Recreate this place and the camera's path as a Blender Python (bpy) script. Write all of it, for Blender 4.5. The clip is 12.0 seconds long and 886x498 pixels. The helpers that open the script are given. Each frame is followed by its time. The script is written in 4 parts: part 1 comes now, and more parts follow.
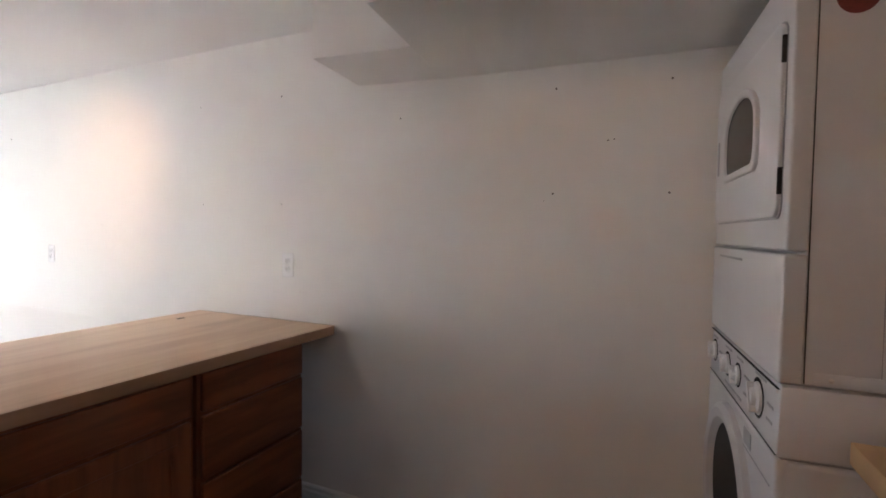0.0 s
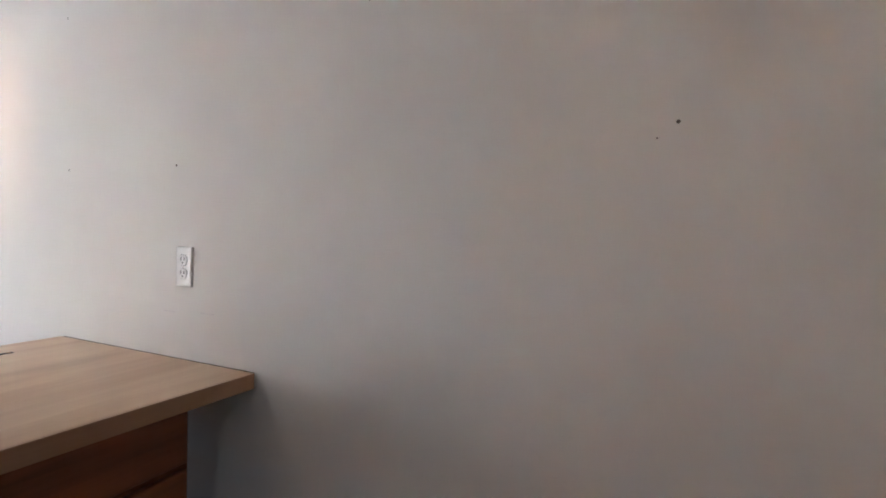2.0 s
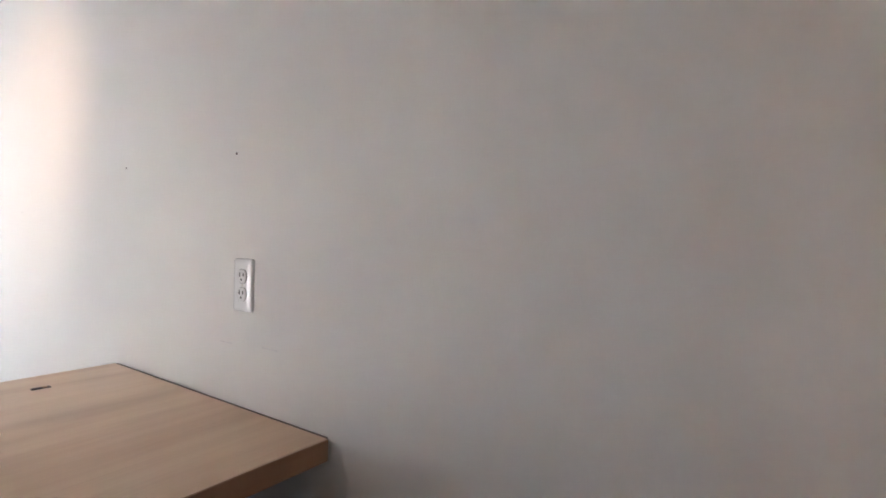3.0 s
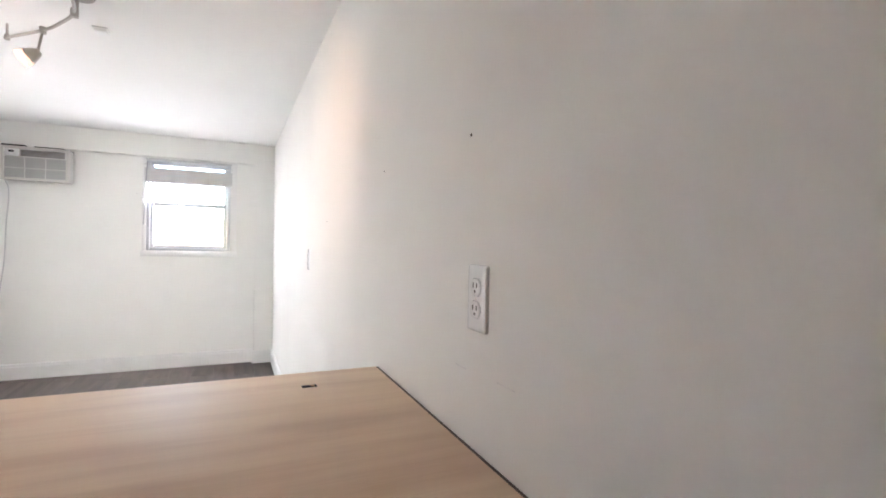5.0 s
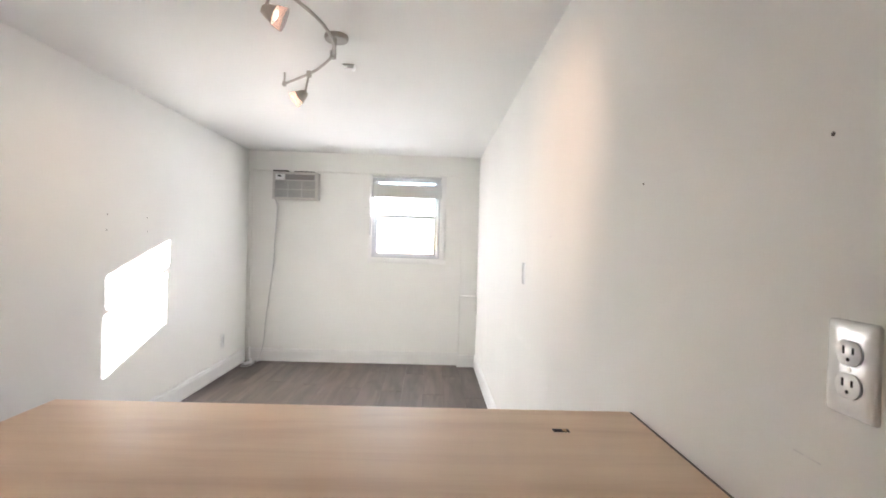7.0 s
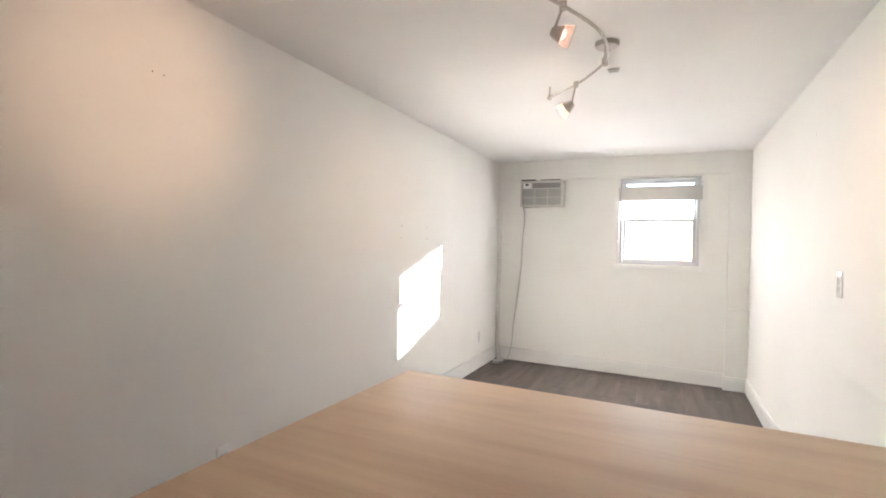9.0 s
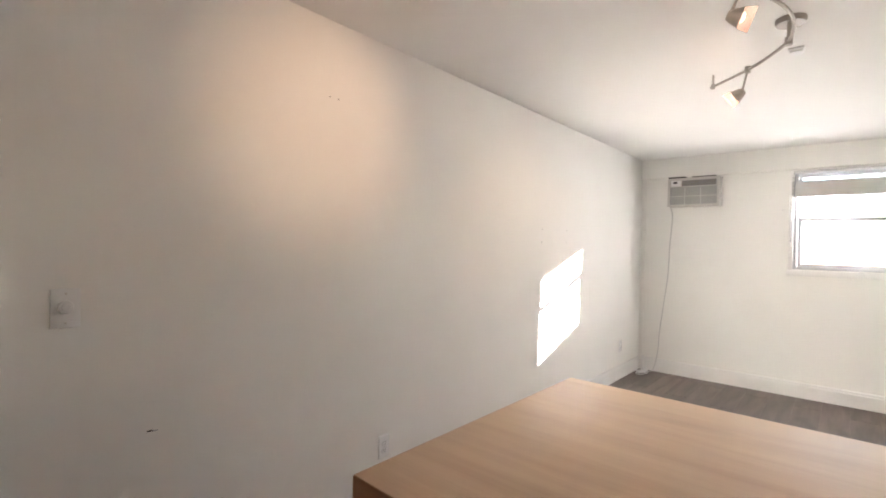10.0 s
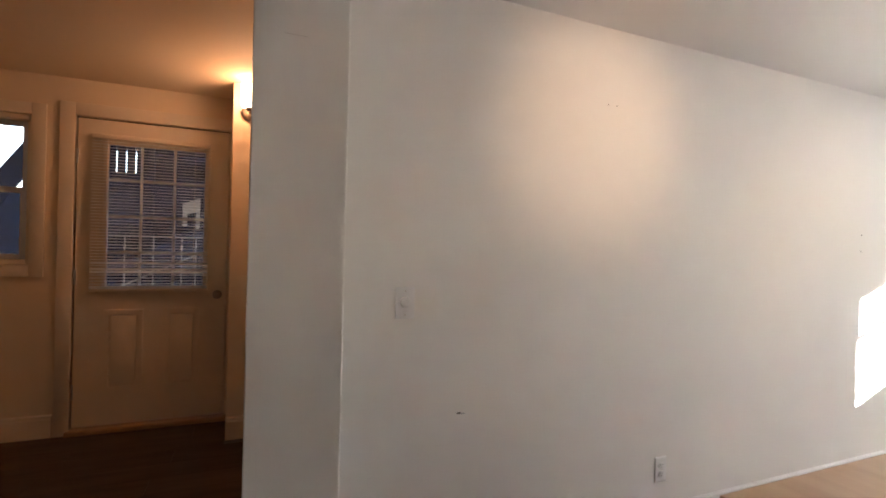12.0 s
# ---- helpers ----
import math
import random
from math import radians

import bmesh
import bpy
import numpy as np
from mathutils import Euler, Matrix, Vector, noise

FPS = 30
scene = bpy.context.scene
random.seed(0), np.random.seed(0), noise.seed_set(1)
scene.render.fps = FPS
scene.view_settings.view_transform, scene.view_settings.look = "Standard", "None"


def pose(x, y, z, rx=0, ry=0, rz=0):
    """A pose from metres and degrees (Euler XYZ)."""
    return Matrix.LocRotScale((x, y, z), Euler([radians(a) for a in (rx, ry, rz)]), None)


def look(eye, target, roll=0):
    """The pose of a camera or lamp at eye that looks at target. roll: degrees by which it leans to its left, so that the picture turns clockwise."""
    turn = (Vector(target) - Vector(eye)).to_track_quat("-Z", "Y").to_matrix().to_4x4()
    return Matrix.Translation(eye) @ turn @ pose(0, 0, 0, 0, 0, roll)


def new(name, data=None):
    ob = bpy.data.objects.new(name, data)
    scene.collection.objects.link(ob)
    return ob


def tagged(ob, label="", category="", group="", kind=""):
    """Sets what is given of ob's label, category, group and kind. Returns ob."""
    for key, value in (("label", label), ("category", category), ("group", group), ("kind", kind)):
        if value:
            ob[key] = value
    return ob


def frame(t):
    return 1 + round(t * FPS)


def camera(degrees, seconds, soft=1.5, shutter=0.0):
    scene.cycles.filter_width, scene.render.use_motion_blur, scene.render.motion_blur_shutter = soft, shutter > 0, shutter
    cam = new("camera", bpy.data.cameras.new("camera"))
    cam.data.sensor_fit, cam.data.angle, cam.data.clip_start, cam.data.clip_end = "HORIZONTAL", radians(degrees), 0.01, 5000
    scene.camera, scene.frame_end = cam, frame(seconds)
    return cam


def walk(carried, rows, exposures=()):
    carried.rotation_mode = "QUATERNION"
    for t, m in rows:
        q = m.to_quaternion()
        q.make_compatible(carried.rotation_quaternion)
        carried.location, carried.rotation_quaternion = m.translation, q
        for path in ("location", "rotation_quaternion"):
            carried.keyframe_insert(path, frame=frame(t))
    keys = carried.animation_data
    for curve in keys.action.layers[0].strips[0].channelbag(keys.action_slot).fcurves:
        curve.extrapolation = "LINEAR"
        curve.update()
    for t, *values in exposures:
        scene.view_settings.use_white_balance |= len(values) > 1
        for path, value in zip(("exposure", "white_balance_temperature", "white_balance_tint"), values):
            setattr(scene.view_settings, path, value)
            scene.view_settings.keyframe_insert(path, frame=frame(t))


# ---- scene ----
# ---- camera ----
cam = camera(86.8, 12.0, soft=1.8)
PATH = [
    (0, (-1.765, -1.335, 1.36), (0.059, -0.519, 1.286), 0.8),
    (0.5, (-1.537, -1.242, 1.341), (0.291, -0.43, 1.263), 1.05),
    (1, (-1.345, -1.136, 1.325), (0.487, -0.338, 1.256), 1.17),
    (1.5, (-1.129, -1.064, 1.306), (0.702, -0.261, 1.249), 1.3),
    (2, (-0.925, -0.962, 1.292), (0.895, -0.134, 1.243), 1.5),
    (2.5, (-0.749, -0.795, 1.305), (1.025, 0.126, 1.243), 1.3),
    (3, (-0.623, -0.657, 1.284), (1.045, 0.446, 1.276), 1.6),
    (3.5, (-0.527, -0.59, 1.306), (0.951, 0.757, 1.286), 1.4),
    (5.3, (-0.391, -0.36, 1.279), (0.336, 1.503, 1.264), 1.6),
    (5.5, (-0.412, -0.3, 1.307), (0.263, 1.583, 1.293), 1.9),
    (6, (-0.442, -0.268, 1.321), (0.026, 1.677, 1.303), 1.9),
    (6.5, (-0.472, -0.258, 1.32), (-0.219, 1.725, 1.303), 1.7),
    (7, (-0.515, -0.273, 1.324), (-0.463, 1.727, 1.306), 1.7),
    (9, (-0.7, -0.381, 1.313), (-1.566, 1.422, 1.295), 1.5),
    (9.5, (-0.738, -0.408, 1.317), (-1.831, 1.266, 1.3), 1.4),
    (10, (-0.785, -0.461, 1.32), (-2.092, 1.053, 1.3), 1.3),
    (10.5, (-0.821, -0.519, 1.322), (-2.321, 0.804, 1.303), 1.2),
    (11, (-0.855, -0.567, 1.319), (-2.5, 0.571, 1.304), 1.2),
    (11.5, (-0.878, -0.613, 1.314), (-2.634, 0.344, 1.306), 1.3),
    (12, (-0.89, -0.666, 1.311), (-2.74, 0.093, 1.306), 1.5),
]
EXPOSURES = [(0.0, 5.45, 5960, 18), (2.5, 5.46, 5740, 16), (3.7, 5.39, 5860, 17), (5.3, 5.36, 6000, 16),
             (7.0, 5.26, 6160, 15), (9.0, 5.29, 6460, 16), (10.5, 5.36, 6620, 17), (12.0, 5.4, 6520, 17)]
walk(cam, [(t, look(e, g, r)) for t, e, g, r in PATH], EXPOSURES)

# ---- world and light ----
SUN_WAY = Vector((-1.0, -1.115, -0.385)).normalized()
world = bpy.data.worlds.new("sky")
scene.world = world
world.use_nodes = True
wn = world.node_tree
sky = wn.nodes.new("ShaderNodeTexSky")
sky.sky_type = "NISHITA"
sky.sun_disc = False
sky.dust_density = 0.0
sky.sun_elevation = math.asin(-SUN_WAY.z)
sky.sun_rotation = math.atan2(-SUN_WAY.x, -SUN_WAY.y)
wn.links.new(sky.outputs[0], wn.nodes["Background"].inputs[0])
wn.nodes["Background"].inputs[1].default_value = 0.027


def lamp(name, kind, energy, color, m, **more):
    data = bpy.data.lights.new(name, kind)
    data.energy, data.color = energy, color
    ob = new(name, data)
    ob.matrix_world = m
    return ob


sun = lamp("sun", "SUN", 5.0, (1.0, 0.965, 0.92), look((0, 0, 8), Vector((0, 0, 8)) + SUN_WAY))
sun.data.angle = radians(0.6)
sky_light = lamp("window_sky_light", "AREA", 0.6, (0.92, 0.96, 1.0), look((-0.84, 5.03, 1.52), (-2.15, 3.0, 0.35)))
sky_light.data.shape, sky_light.data.size, sky_light.data.size_y = "RECTANGLE", 0.62, 0.66
sky_light.data.spread = radians(165)


# ---- materials ----
def material(name, color, rough=0.6, vary=0.05, scale=6.0, fine=90.0, bump=0.05, metal=0.0, spec=0.5, stretch=(1, 1, 1), second=None, coat=0.0, island=0.0):
    mat = bpy.data.materials.new(name)
    mat.use_nodes = True
    n, l = mat.node_tree.nodes, mat.node_tree.links
    b = n["Principled BSDF"]
    co = n.new("ShaderNodeTexCoord")
    mp = n.new("ShaderNodeMapping")
    mp.inputs["Scale"].default_value = stretch
    l.new(co.outputs["Object"], mp.inputs[0])
    big, small = n.new("ShaderNodeTexNoise"), n.new("ShaderNodeTexNoise")
    big.inputs["Scale"].default_value, small.inputs["Scale"].default_value = scale, fine
    big.inputs["Detail"].default_value, small.inputs["Detail"].default_value = 5, 3
    for x in (big, small):
        l.new(mp.outputs[0], x.inputs["Vector"])
    mixf = n.new("ShaderNodeMath")
    mixf.operation = "MULTIPLY_ADD"
    l.new(small.outputs[0], mixf.inputs[0])
    mixf.inputs[1].default_value = 0.35
    l.new(big.outputs[0], mixf.inputs[2])
    ramp = n.new("ShaderNodeValToRGB")
    c = Vector(color)
    d = Vector(second) if second else c * (1 - vary * 3)
    ramp.color_ramp.elements[0].color = (*d, 1)
    ramp.color_ramp.elements[1].color = (*c, 1)
    ramp.color_ramp.elements[0].position, ramp.color_ramp.elements[1].position = 0.42, 0.82
    l.new(mixf.outputs[0], ramp.inputs[0])
    out = ramp.outputs[0]
    if island:
        info = n.new("ShaderNodeObjectInfo")
        hsv = n.new("ShaderNodeHueSaturation")
        rng = n.new("ShaderNodeMapRange")
        rng.inputs[3].default_value, rng.inputs[4].default_value = 1 - island, 1 + island
        l.new(info.outputs["Random"], rng.inputs[0])
        l.new(rng.outputs[0], hsv.inputs["Value"])
        l.new(out, hsv.inputs["Color"])
        out = hsv.outputs[0]
    l.new(out, b.inputs["Base Color"])
    b.inputs["Roughness"].default_value, b.inputs["Metallic"].default_value = rough, metal
    b.inputs["Specular IOR Level"].default_value = spec
    b.inputs["Coat Weight"].default_value = coat
    if bump:
        bp = n.new("ShaderNodeBump")
        bp.inputs["Strength"].default_value, bp.inputs["Distance"].default_value = bump, 0.003
        l.new(small.outputs[0], bp.inputs["Height"])
        l.new(bp.outputs[0], b.inputs["Normal"])
    return mat


def glow(name, color, strength):
    mat = bpy.data.materials.new(name)
    mat.use_nodes = True
    b = mat.node_tree.nodes["Principled BSDF"]
    b.inputs["Base Color"].default_value = (*color, 1)
    b.inputs["Emission Color"].default_value = (*color, 1)
    b.inputs["Emission Strength"].default_value = strength
    return mat


def glass_material(name):
    """Thin clear sheet: straight through, with a Fresnel sheen."""
    mat = bpy.data.materials.new(name)
    mat.use_nodes = True
    n, l = mat.node_tree.nodes, mat.node_tree.links
    n.remove(n["Principled BSDF"])
    clear, gloss, mix, fres = n.new("ShaderNodeBsdfTransparent"), n.new("ShaderNodeBsdfGlossy"), n.new("ShaderNodeMixShader"), n.new("ShaderNodeFresnel")
    clear.inputs[0].default_value = (0.96, 0.97, 0.97, 1)
    gloss.inputs["Roughness"].default_value = 0.02
    fres.inputs[0].default_value = 1.45
    l.new(fres.outputs[0], mix.inputs[0])
    l.new(clear.outputs[0], mix.inputs[1])
    l.new(gloss.outputs[0], mix.inputs[2])
    l.new(mix.outputs[0], n["Material Output"].inputs[0])
    return mat


def frosted_material(name, color, clear):
    """Etched glass: part straight through, part scattered."""
    mat = bpy.data.materials.new(name)
    mat.use_nodes = True
    n, l = mat.node_tree.nodes, mat.node_tree.links
    n.remove(n["Principled BSDF"])
    see, scatter, mix = n.new("ShaderNodeBsdfTransparent"), n.new("ShaderNodeBsdfTranslucent"), n.new("ShaderNodeMixShader")
    scatter.inputs[0].default_value = (*color, 1)
    mix.inputs[0].default_value = 1 - clear
    l.new(see.outputs[0], mix.inputs[1])
    l.new(scatter.outputs[0], mix.inputs[2])
    l.new(mix.outputs[0], n["Material Output"].inputs[0])
    return mat


def wood(name, light, dark, axis, rough, ring=7.0, bump=0.04, island=0.0, coat=0.0, knots=0.7, fine=0.14):
    """Timber with long streaks along one axis, pores and broad tone bands."""
    mat = bpy.data.materials.new(name)
    mat.use_nodes = True
    n, l = mat.node_tree.nodes, mat.node_tree.links
    b = n["Principled BSDF"]
    co = n.new("ShaderNodeTexCoord")
    info = n.new("ShaderNodeObjectInfo")
    shift = n.new("ShaderNodeVectorMath")
    shift.operation = "MULTIPLY_ADD"
    l.new(info.outputs["Random"], shift.inputs[0])
    shift.inputs[1].default_value = (7.3, 3.1, 5.7) if island else (0, 0, 0)
    l.new(co.outputs["Object"], shift.inputs[2])

    def streaks(along, across, scale, detail, dist=0.0):
        mp = n.new("ShaderNodeMapping")
        mp.inputs["Scale"].default_value = [along if i == axis else across for i in range(3)]
        l.new(shift.outputs[0], mp.inputs[0])
        t = n.new("ShaderNodeTexNoise")
        t.inputs["Scale"].default_value, t.inputs["Detail"].default_value, t.inputs["Distortion"].default_value = scale, detail, dist
        l.new(mp.outputs[0], t.inputs["Vector"])
        return t.outputs[0]

    broad, mid, pore, knot = streaks(0.22, 1.7, ring, 2, 0.8), streaks(0.4, 6, ring, 4, 0.4), streaks(1.2, 40, ring, 2), streaks(0.5, 1.6, ring * 0.8, 1, 0.2)
    m1, m2 = n.new("ShaderNodeMath"), n.new("ShaderNodeMath")
    for m, k, a, c in ((m1, 0.4, mid, broad), (m2, fine, pore, None)):
        m.operation = "MULTIPLY_ADD"
        l.new(a, m.inputs[0])
        m.inputs[1].default_value = k
    l.new(broad, m1.inputs[2])
    l.new(m1.outputs[0], m2.inputs[2])
    ramp = n.new("ShaderNodeValToRGB")
    ramp.color_ramp.elements[0].color, ramp.color_ramp.elements[1].color = (*dark, 1), (*light, 1)
    ramp.color_ramp.elements[0].position, ramp.color_ramp.elements[1].position = 0.58, 0.95
    l.new(m2.outputs[0], ramp.inputs[0])
    out = ramp.outputs[0]
    if island:
        hsv, rng = n.new("ShaderNodeHueSaturation"), n.new("ShaderNodeMapRange")
        rng.inputs[3].default_value, rng.inputs[4].default_value = 1 - island, 1 + island
        l.new(info.outputs["Random"], rng.inputs[0])
        l.new(rng.outputs[0], hsv.inputs["Value"])
        l.new(out, hsv.inputs["Color"])
        out = hsv.outputs[0]
    kr, km = n.new("ShaderNodeMapRange"), n.new("ShaderNodeMix")
    km.data_type = "RGBA"
    kr.inputs[1].default_value, kr.inputs[2].default_value, kr.inputs[4].default_value = 0.66, 0.76, knots
    l.new(knot, kr.inputs[0])
    l.new(kr.outputs[0], km.inputs[0])
    l.new(out, km.inputs[6])
    km.inputs[7].default_value = (*(Vector(dark) * 0.8), 1)
    out = km.outputs[2]
    l.new(out, b.inputs["Base Color"])
    b.inputs["Roughness"].default_value, b.inputs["Coat Weight"].default_value = rough, coat
    b.inputs["Specular IOR Level"].default_value = 0.3
    bp = n.new("ShaderNodeBump")
    bp.inputs["Strength"].default_value, bp.inputs["Distance"].default_value = bump, 0.002
    l.new(pore, bp.inputs["Height"])
    l.new(bp.outputs[0], b.inputs["Normal"])
    return mat


PAINT = material("wall_paint", (0.84, 0.828, 0.79), 0.75, 0.012, 1.6, 160, 0.10)
CEIL = material("ceiling_paint", (0.84, 0.83, 0.81), 0.85, 0.012, 1.2, 220, 0.15)
# hall cream, deepened towards orange to carry some of the lamp's warmth
HALLPAINT = material("lamp_warmed_cream_paint", (0.78, 0.62, 0.45), 0.75, 0.012, 1.6, 160, 0.10)
TRIM = material("trim_paint", (0.82, 0.81, 0.79), 0.4, 0.02, 5, 60, 0.04)
# hall joinery cream, with the same lamp warmth mixed into the color
DOORPAINT = material("lamp_warmed_door_paint", (0.75, 0.625, 0.49), 0.45, 0.03, 4, 70, 0.05)
VINYL = material("window_vinyl", (0.58, 0.59, 0.62), 0.35, 0.02, 8, 60, 0.02)
ENAMEL = material("white_enamel", (0.64, 0.645, 0.655), 0.28, 0.012, 3, 120, 0.02, coat=0.2)
SLATS = material("light_grey_slats", (0.60, 0.59, 0.58), 0.5, 0.03, 8, 60, 0.02)
PLASTIC = material("white_plastic", (0.80, 0.80, 0.79), 0.35, 0.015, 8, 120, 0.01)
GREYPLASTIC = material("grey_plastic", (0.35, 0.36, 0.38), 0.4, 0.05, 8, 120, 0.02)
CASE = material("aged_beige_plastic", (0.60, 0.58, 0.54), 0.45, 0.03, 8, 120, 0.02)
BROWN = material("brown_louver", (0.24, 0.20, 0.16), 0.5, 0.05, 8, 120, 0.02)
LOUVER = material("beige_grey_plastic", (0.42, 0.41, 0.385), 0.45, 0.03, 8, 120, 0.02)
DARK = material("dark_gap", (0.015, 0.014, 0.013), 0.8, 0.1, 12, 80, 0.02)
STEEL = material("brushed_steel", (0.72, 0.69, 0.65), 0.42, 0.05, 20, 200, 0.03, metal=1.0)
BRONZE = material("aged_bronze", (0.30, 0.22, 0.15), 0.4, 0.1, 20, 200, 0.03, metal=0.9)
RED = material("dark_red_label", (0.20, 0.03, 0.02), 0.5, 0.15, 30, 120, 0.02)
COUNTER = wood("counter_laminate", (0.85, 0.66, 0.48), (0.73, 0.53, 0.37), 0, 0.57, 5.0, 0.02, knots=0.35, fine=0.24)
# worktop edge: brown band, darkened further for the shade on its upright faces
EDGEBAND = wood("shaded_edge_band", (0.50, 0.29, 0.17), (0.40, 0.225, 0.13), 0, 0.5, 6.0, 0.02, knots=0.2)
OAK = wood("stained_oak", (0.27, 0.09, 0.03), (0.17, 0.055, 0.018), 0, 0.42, 9, 0.1)
OAKV = wood("stained_oak_upright", (0.27, 0.09, 0.03), (0.17, 0.055, 0.018), 2, 0.42, 9, 0.1)
PINE = wood("pine_edge", (0.50, 0.31, 0.15), (0.38, 0.22, 0.10), 0, 0.45)
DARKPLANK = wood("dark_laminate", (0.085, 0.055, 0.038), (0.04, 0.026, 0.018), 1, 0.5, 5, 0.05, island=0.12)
HOLE = material("plaster_hole", (0.13, 0.115, 0.105), 0.9, 0.1, 30, 200, 0.05)
CAULK = material("brown_caulk", (0.17, 0.125, 0.11), 0.8, 0.1, 20, 120, 0.05)
GLOSSY = material("glossy_white_plastic", (0.87, 0.87, 0.86), 0.13, 0.01, 8, 120, 0.0)
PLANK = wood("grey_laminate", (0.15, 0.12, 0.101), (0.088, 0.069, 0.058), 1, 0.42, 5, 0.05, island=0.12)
DARKGLASS = material("dark_door_glass", (0.014, 0.012, 0.011), 0.22, 0.1, 6, 60, 0, spec=0.2)
GLASS = glass_material("clear_glass")
FROST = frosted_material("etched_glass", (0.30, 0.20, 0.16), 0.72)
SATIN = material("satin_nickel", (0.46, 0.43, 0.39), 0.5, 0.05, 20, 200, 0.03, metal=0.55)
SMOKED = material("smoked_glass", (0.03, 0.029, 0.029), 0.12, 0.02, 4, 60, 0, spec=0.25)
BULB = glow("halogen_bulb", (1.0, 0.70, 0.52), 0.06)
SHADE = glow("lit_opal_shade", (1.0, 0.62, 0.34), 0.55)
# outdoor timber and siding: dim blue under-deck shade put into the base colors
TIMBER = wood("shade_blue_timber", (0.018, 0.024, 0.06), (0.008, 0.011, 0.028), 1, 0.8, 8, 0.2)
BRICKISH = material("shade_blue_siding", (0.013, 0.019, 0.05), 0.9, 0.1, 2, 40, 0.3)
# yard color kept very dark so little sun bounces up to the ceiling
DARKGROUND = material("dark_ground", (0.05, 0.05, 0.052), 0.9, 0.1, 2, 60, 0.3)
CONCRETE = material("concrete", (0.17, 0.168, 0.16), 0.9, 0.08, 3, 60, 0.3)


# ---- mesh helpers ----
def box(bm, x0, x1, y0, y1, z0, z1, bevel=0.0, seg=2):
    r = bmesh.ops.create_cube(bm, size=1.0, matrix=Matrix.Translation(((x0 + x1) / 2, (y0 + y1) / 2, (z0 + z1) / 2)) @ Matrix.Diagonal((abs(x1 - x0), abs(y1 - y0), abs(z1 - z0), 1)))
    if bevel:
        edges = {e for v in r["verts"] for e in v.link_edges}
        bmesh.ops.bevel(bm, geom=list(edges), offset=bevel, segments=seg, profile=0.5, affect="EDGES")
    return bm


def rod(bm, a, b, r0, r1=None, seg=16):
    a, b = Vector(a), Vector(b)
    m = Matrix.Translation((a + b) / 2) @ (b - a).to_track_quat("Z", "Y").to_matrix().to_4x4()
    bmesh.ops.create_cone(bm, cap_ends=True, segments=seg, radius1=r0, radius2=r0 if r1 is None else r1, depth=(b - a).length, matrix=m)
    return bm


def tube(bm, points, r, seg=8):
    """A round bar along a smooth line through the points."""
    pts = []
    p = [Vector(q) for q in points]
    p = [2 * p[0] - p[1], *p, 2 * p[-1] - p[-2]]
    for i in range(1, len(p) - 2):
        for k in range(8):
            t = k / 8
            pts.append(0.5 * (2 * p[i] + (p[i + 1] - p[i - 1]) * t + (2 * p[i - 1] - 5 * p[i] + 4 * p[i + 1] - p[i + 2]) * t * t + (3 * p[i] - p[i - 1] - 3 * p[i + 1] + p[i + 2]) * t ** 3))
    pts.append(p[-2])
    rings = []
    for i, q in enumerate(pts):
        d = (pts[min(i + 1, len(pts) - 1)] - pts[max(i - 1, 0)]).normalized()
        m = d.to_track_quat("Z", "Y").to_matrix()
        rings.append([bm.verts.new(q + m @ Vector((r * math.cos(a), r * math.sin(a), 0))) for a in (2 * math.pi * k / seg for k in range(seg))])
    for u, v in zip(rings, rings[1:]):
        for k in range(seg):
            bm.faces.new((u[k], u[(k + 1) % seg], v[(k + 1) % seg], v[k]))
    bm.faces.new(rings[0][::-1])
    bm.faces.new(rings[-1])
    return bm


def prism(bm, outline, y0, y1, axis="y", bevel=0.0):
    """An outline of (u, z) pairs pushed from y0 to y1 along an axis."""
    def at(u, z, w):
        return {"y": (u, w, z), "x": (w, u, z), "z": (u, z, w)}[axis]
    a = [bm.verts.new(at(u, z, y0)) for u, z in outline]
    b = [bm.verts.new(at(u, z, y1)) for u, z in outline]
    faces = [bm.faces.new(a), bm.faces.new(b[::-1])]
    for i in range(len(a)):
        j = (i + 1) % len(a)
        faces.append(bm.faces.new((a[j], a[i], b[i], b[j])))
    bmesh.ops.recalc_face_normals(bm, faces=faces)
    if bevel:
        bmesh.ops.bevel(bm, geom=list({e for f in faces[:2] for e in f.edges}), offset=bevel, segments=2, profile=0.5, affect="EDGES")
    return bm


def lathe(bm, profile, m, seg=24):
    """A turned shape: (radius, height) pairs round the local z of m."""
    rings = [[bm.verts.new(m @ Vector((r * math.cos(a), r * math.sin(a), h))) for a in (2 * math.pi * k / seg for k in range(seg))] for r, h in profile]
    for u, v in zip(rings, rings[1:]):
        for k in range(seg):
            bm.faces.new((u[k], u[(k + 1) % seg], v[(k + 1) % seg], v[k]))
    if profile[0][0] > 1e-4:
        bm.faces.new(rings[0][::-1])
    if profile[-1][0] > 1e-4:
        bm.faces.new(rings[-1])
    return bm


def ring_plate(bm, outer, inner, y0, y1):
    """A frame between two outlines of equal length, in x and z, from y0 (front) to y1."""
    rows = [[bm.verts.new((u, y, z)) for u, z in o] for o, y in ((outer, y1), (outer, y0), (inner, y0), (inner, y1))]
    k = len(outer)
    for a in range(4):
        p, q = rows[a], rows[(a + 1) % 4]
        for i in range(k):
            bm.faces.new((p[i], p[(i + 1) % k], q[(i + 1) % k], q[i]))
    bmesh.ops.recalc_face_normals(bm, faces=bm.faces[:])
    return bm


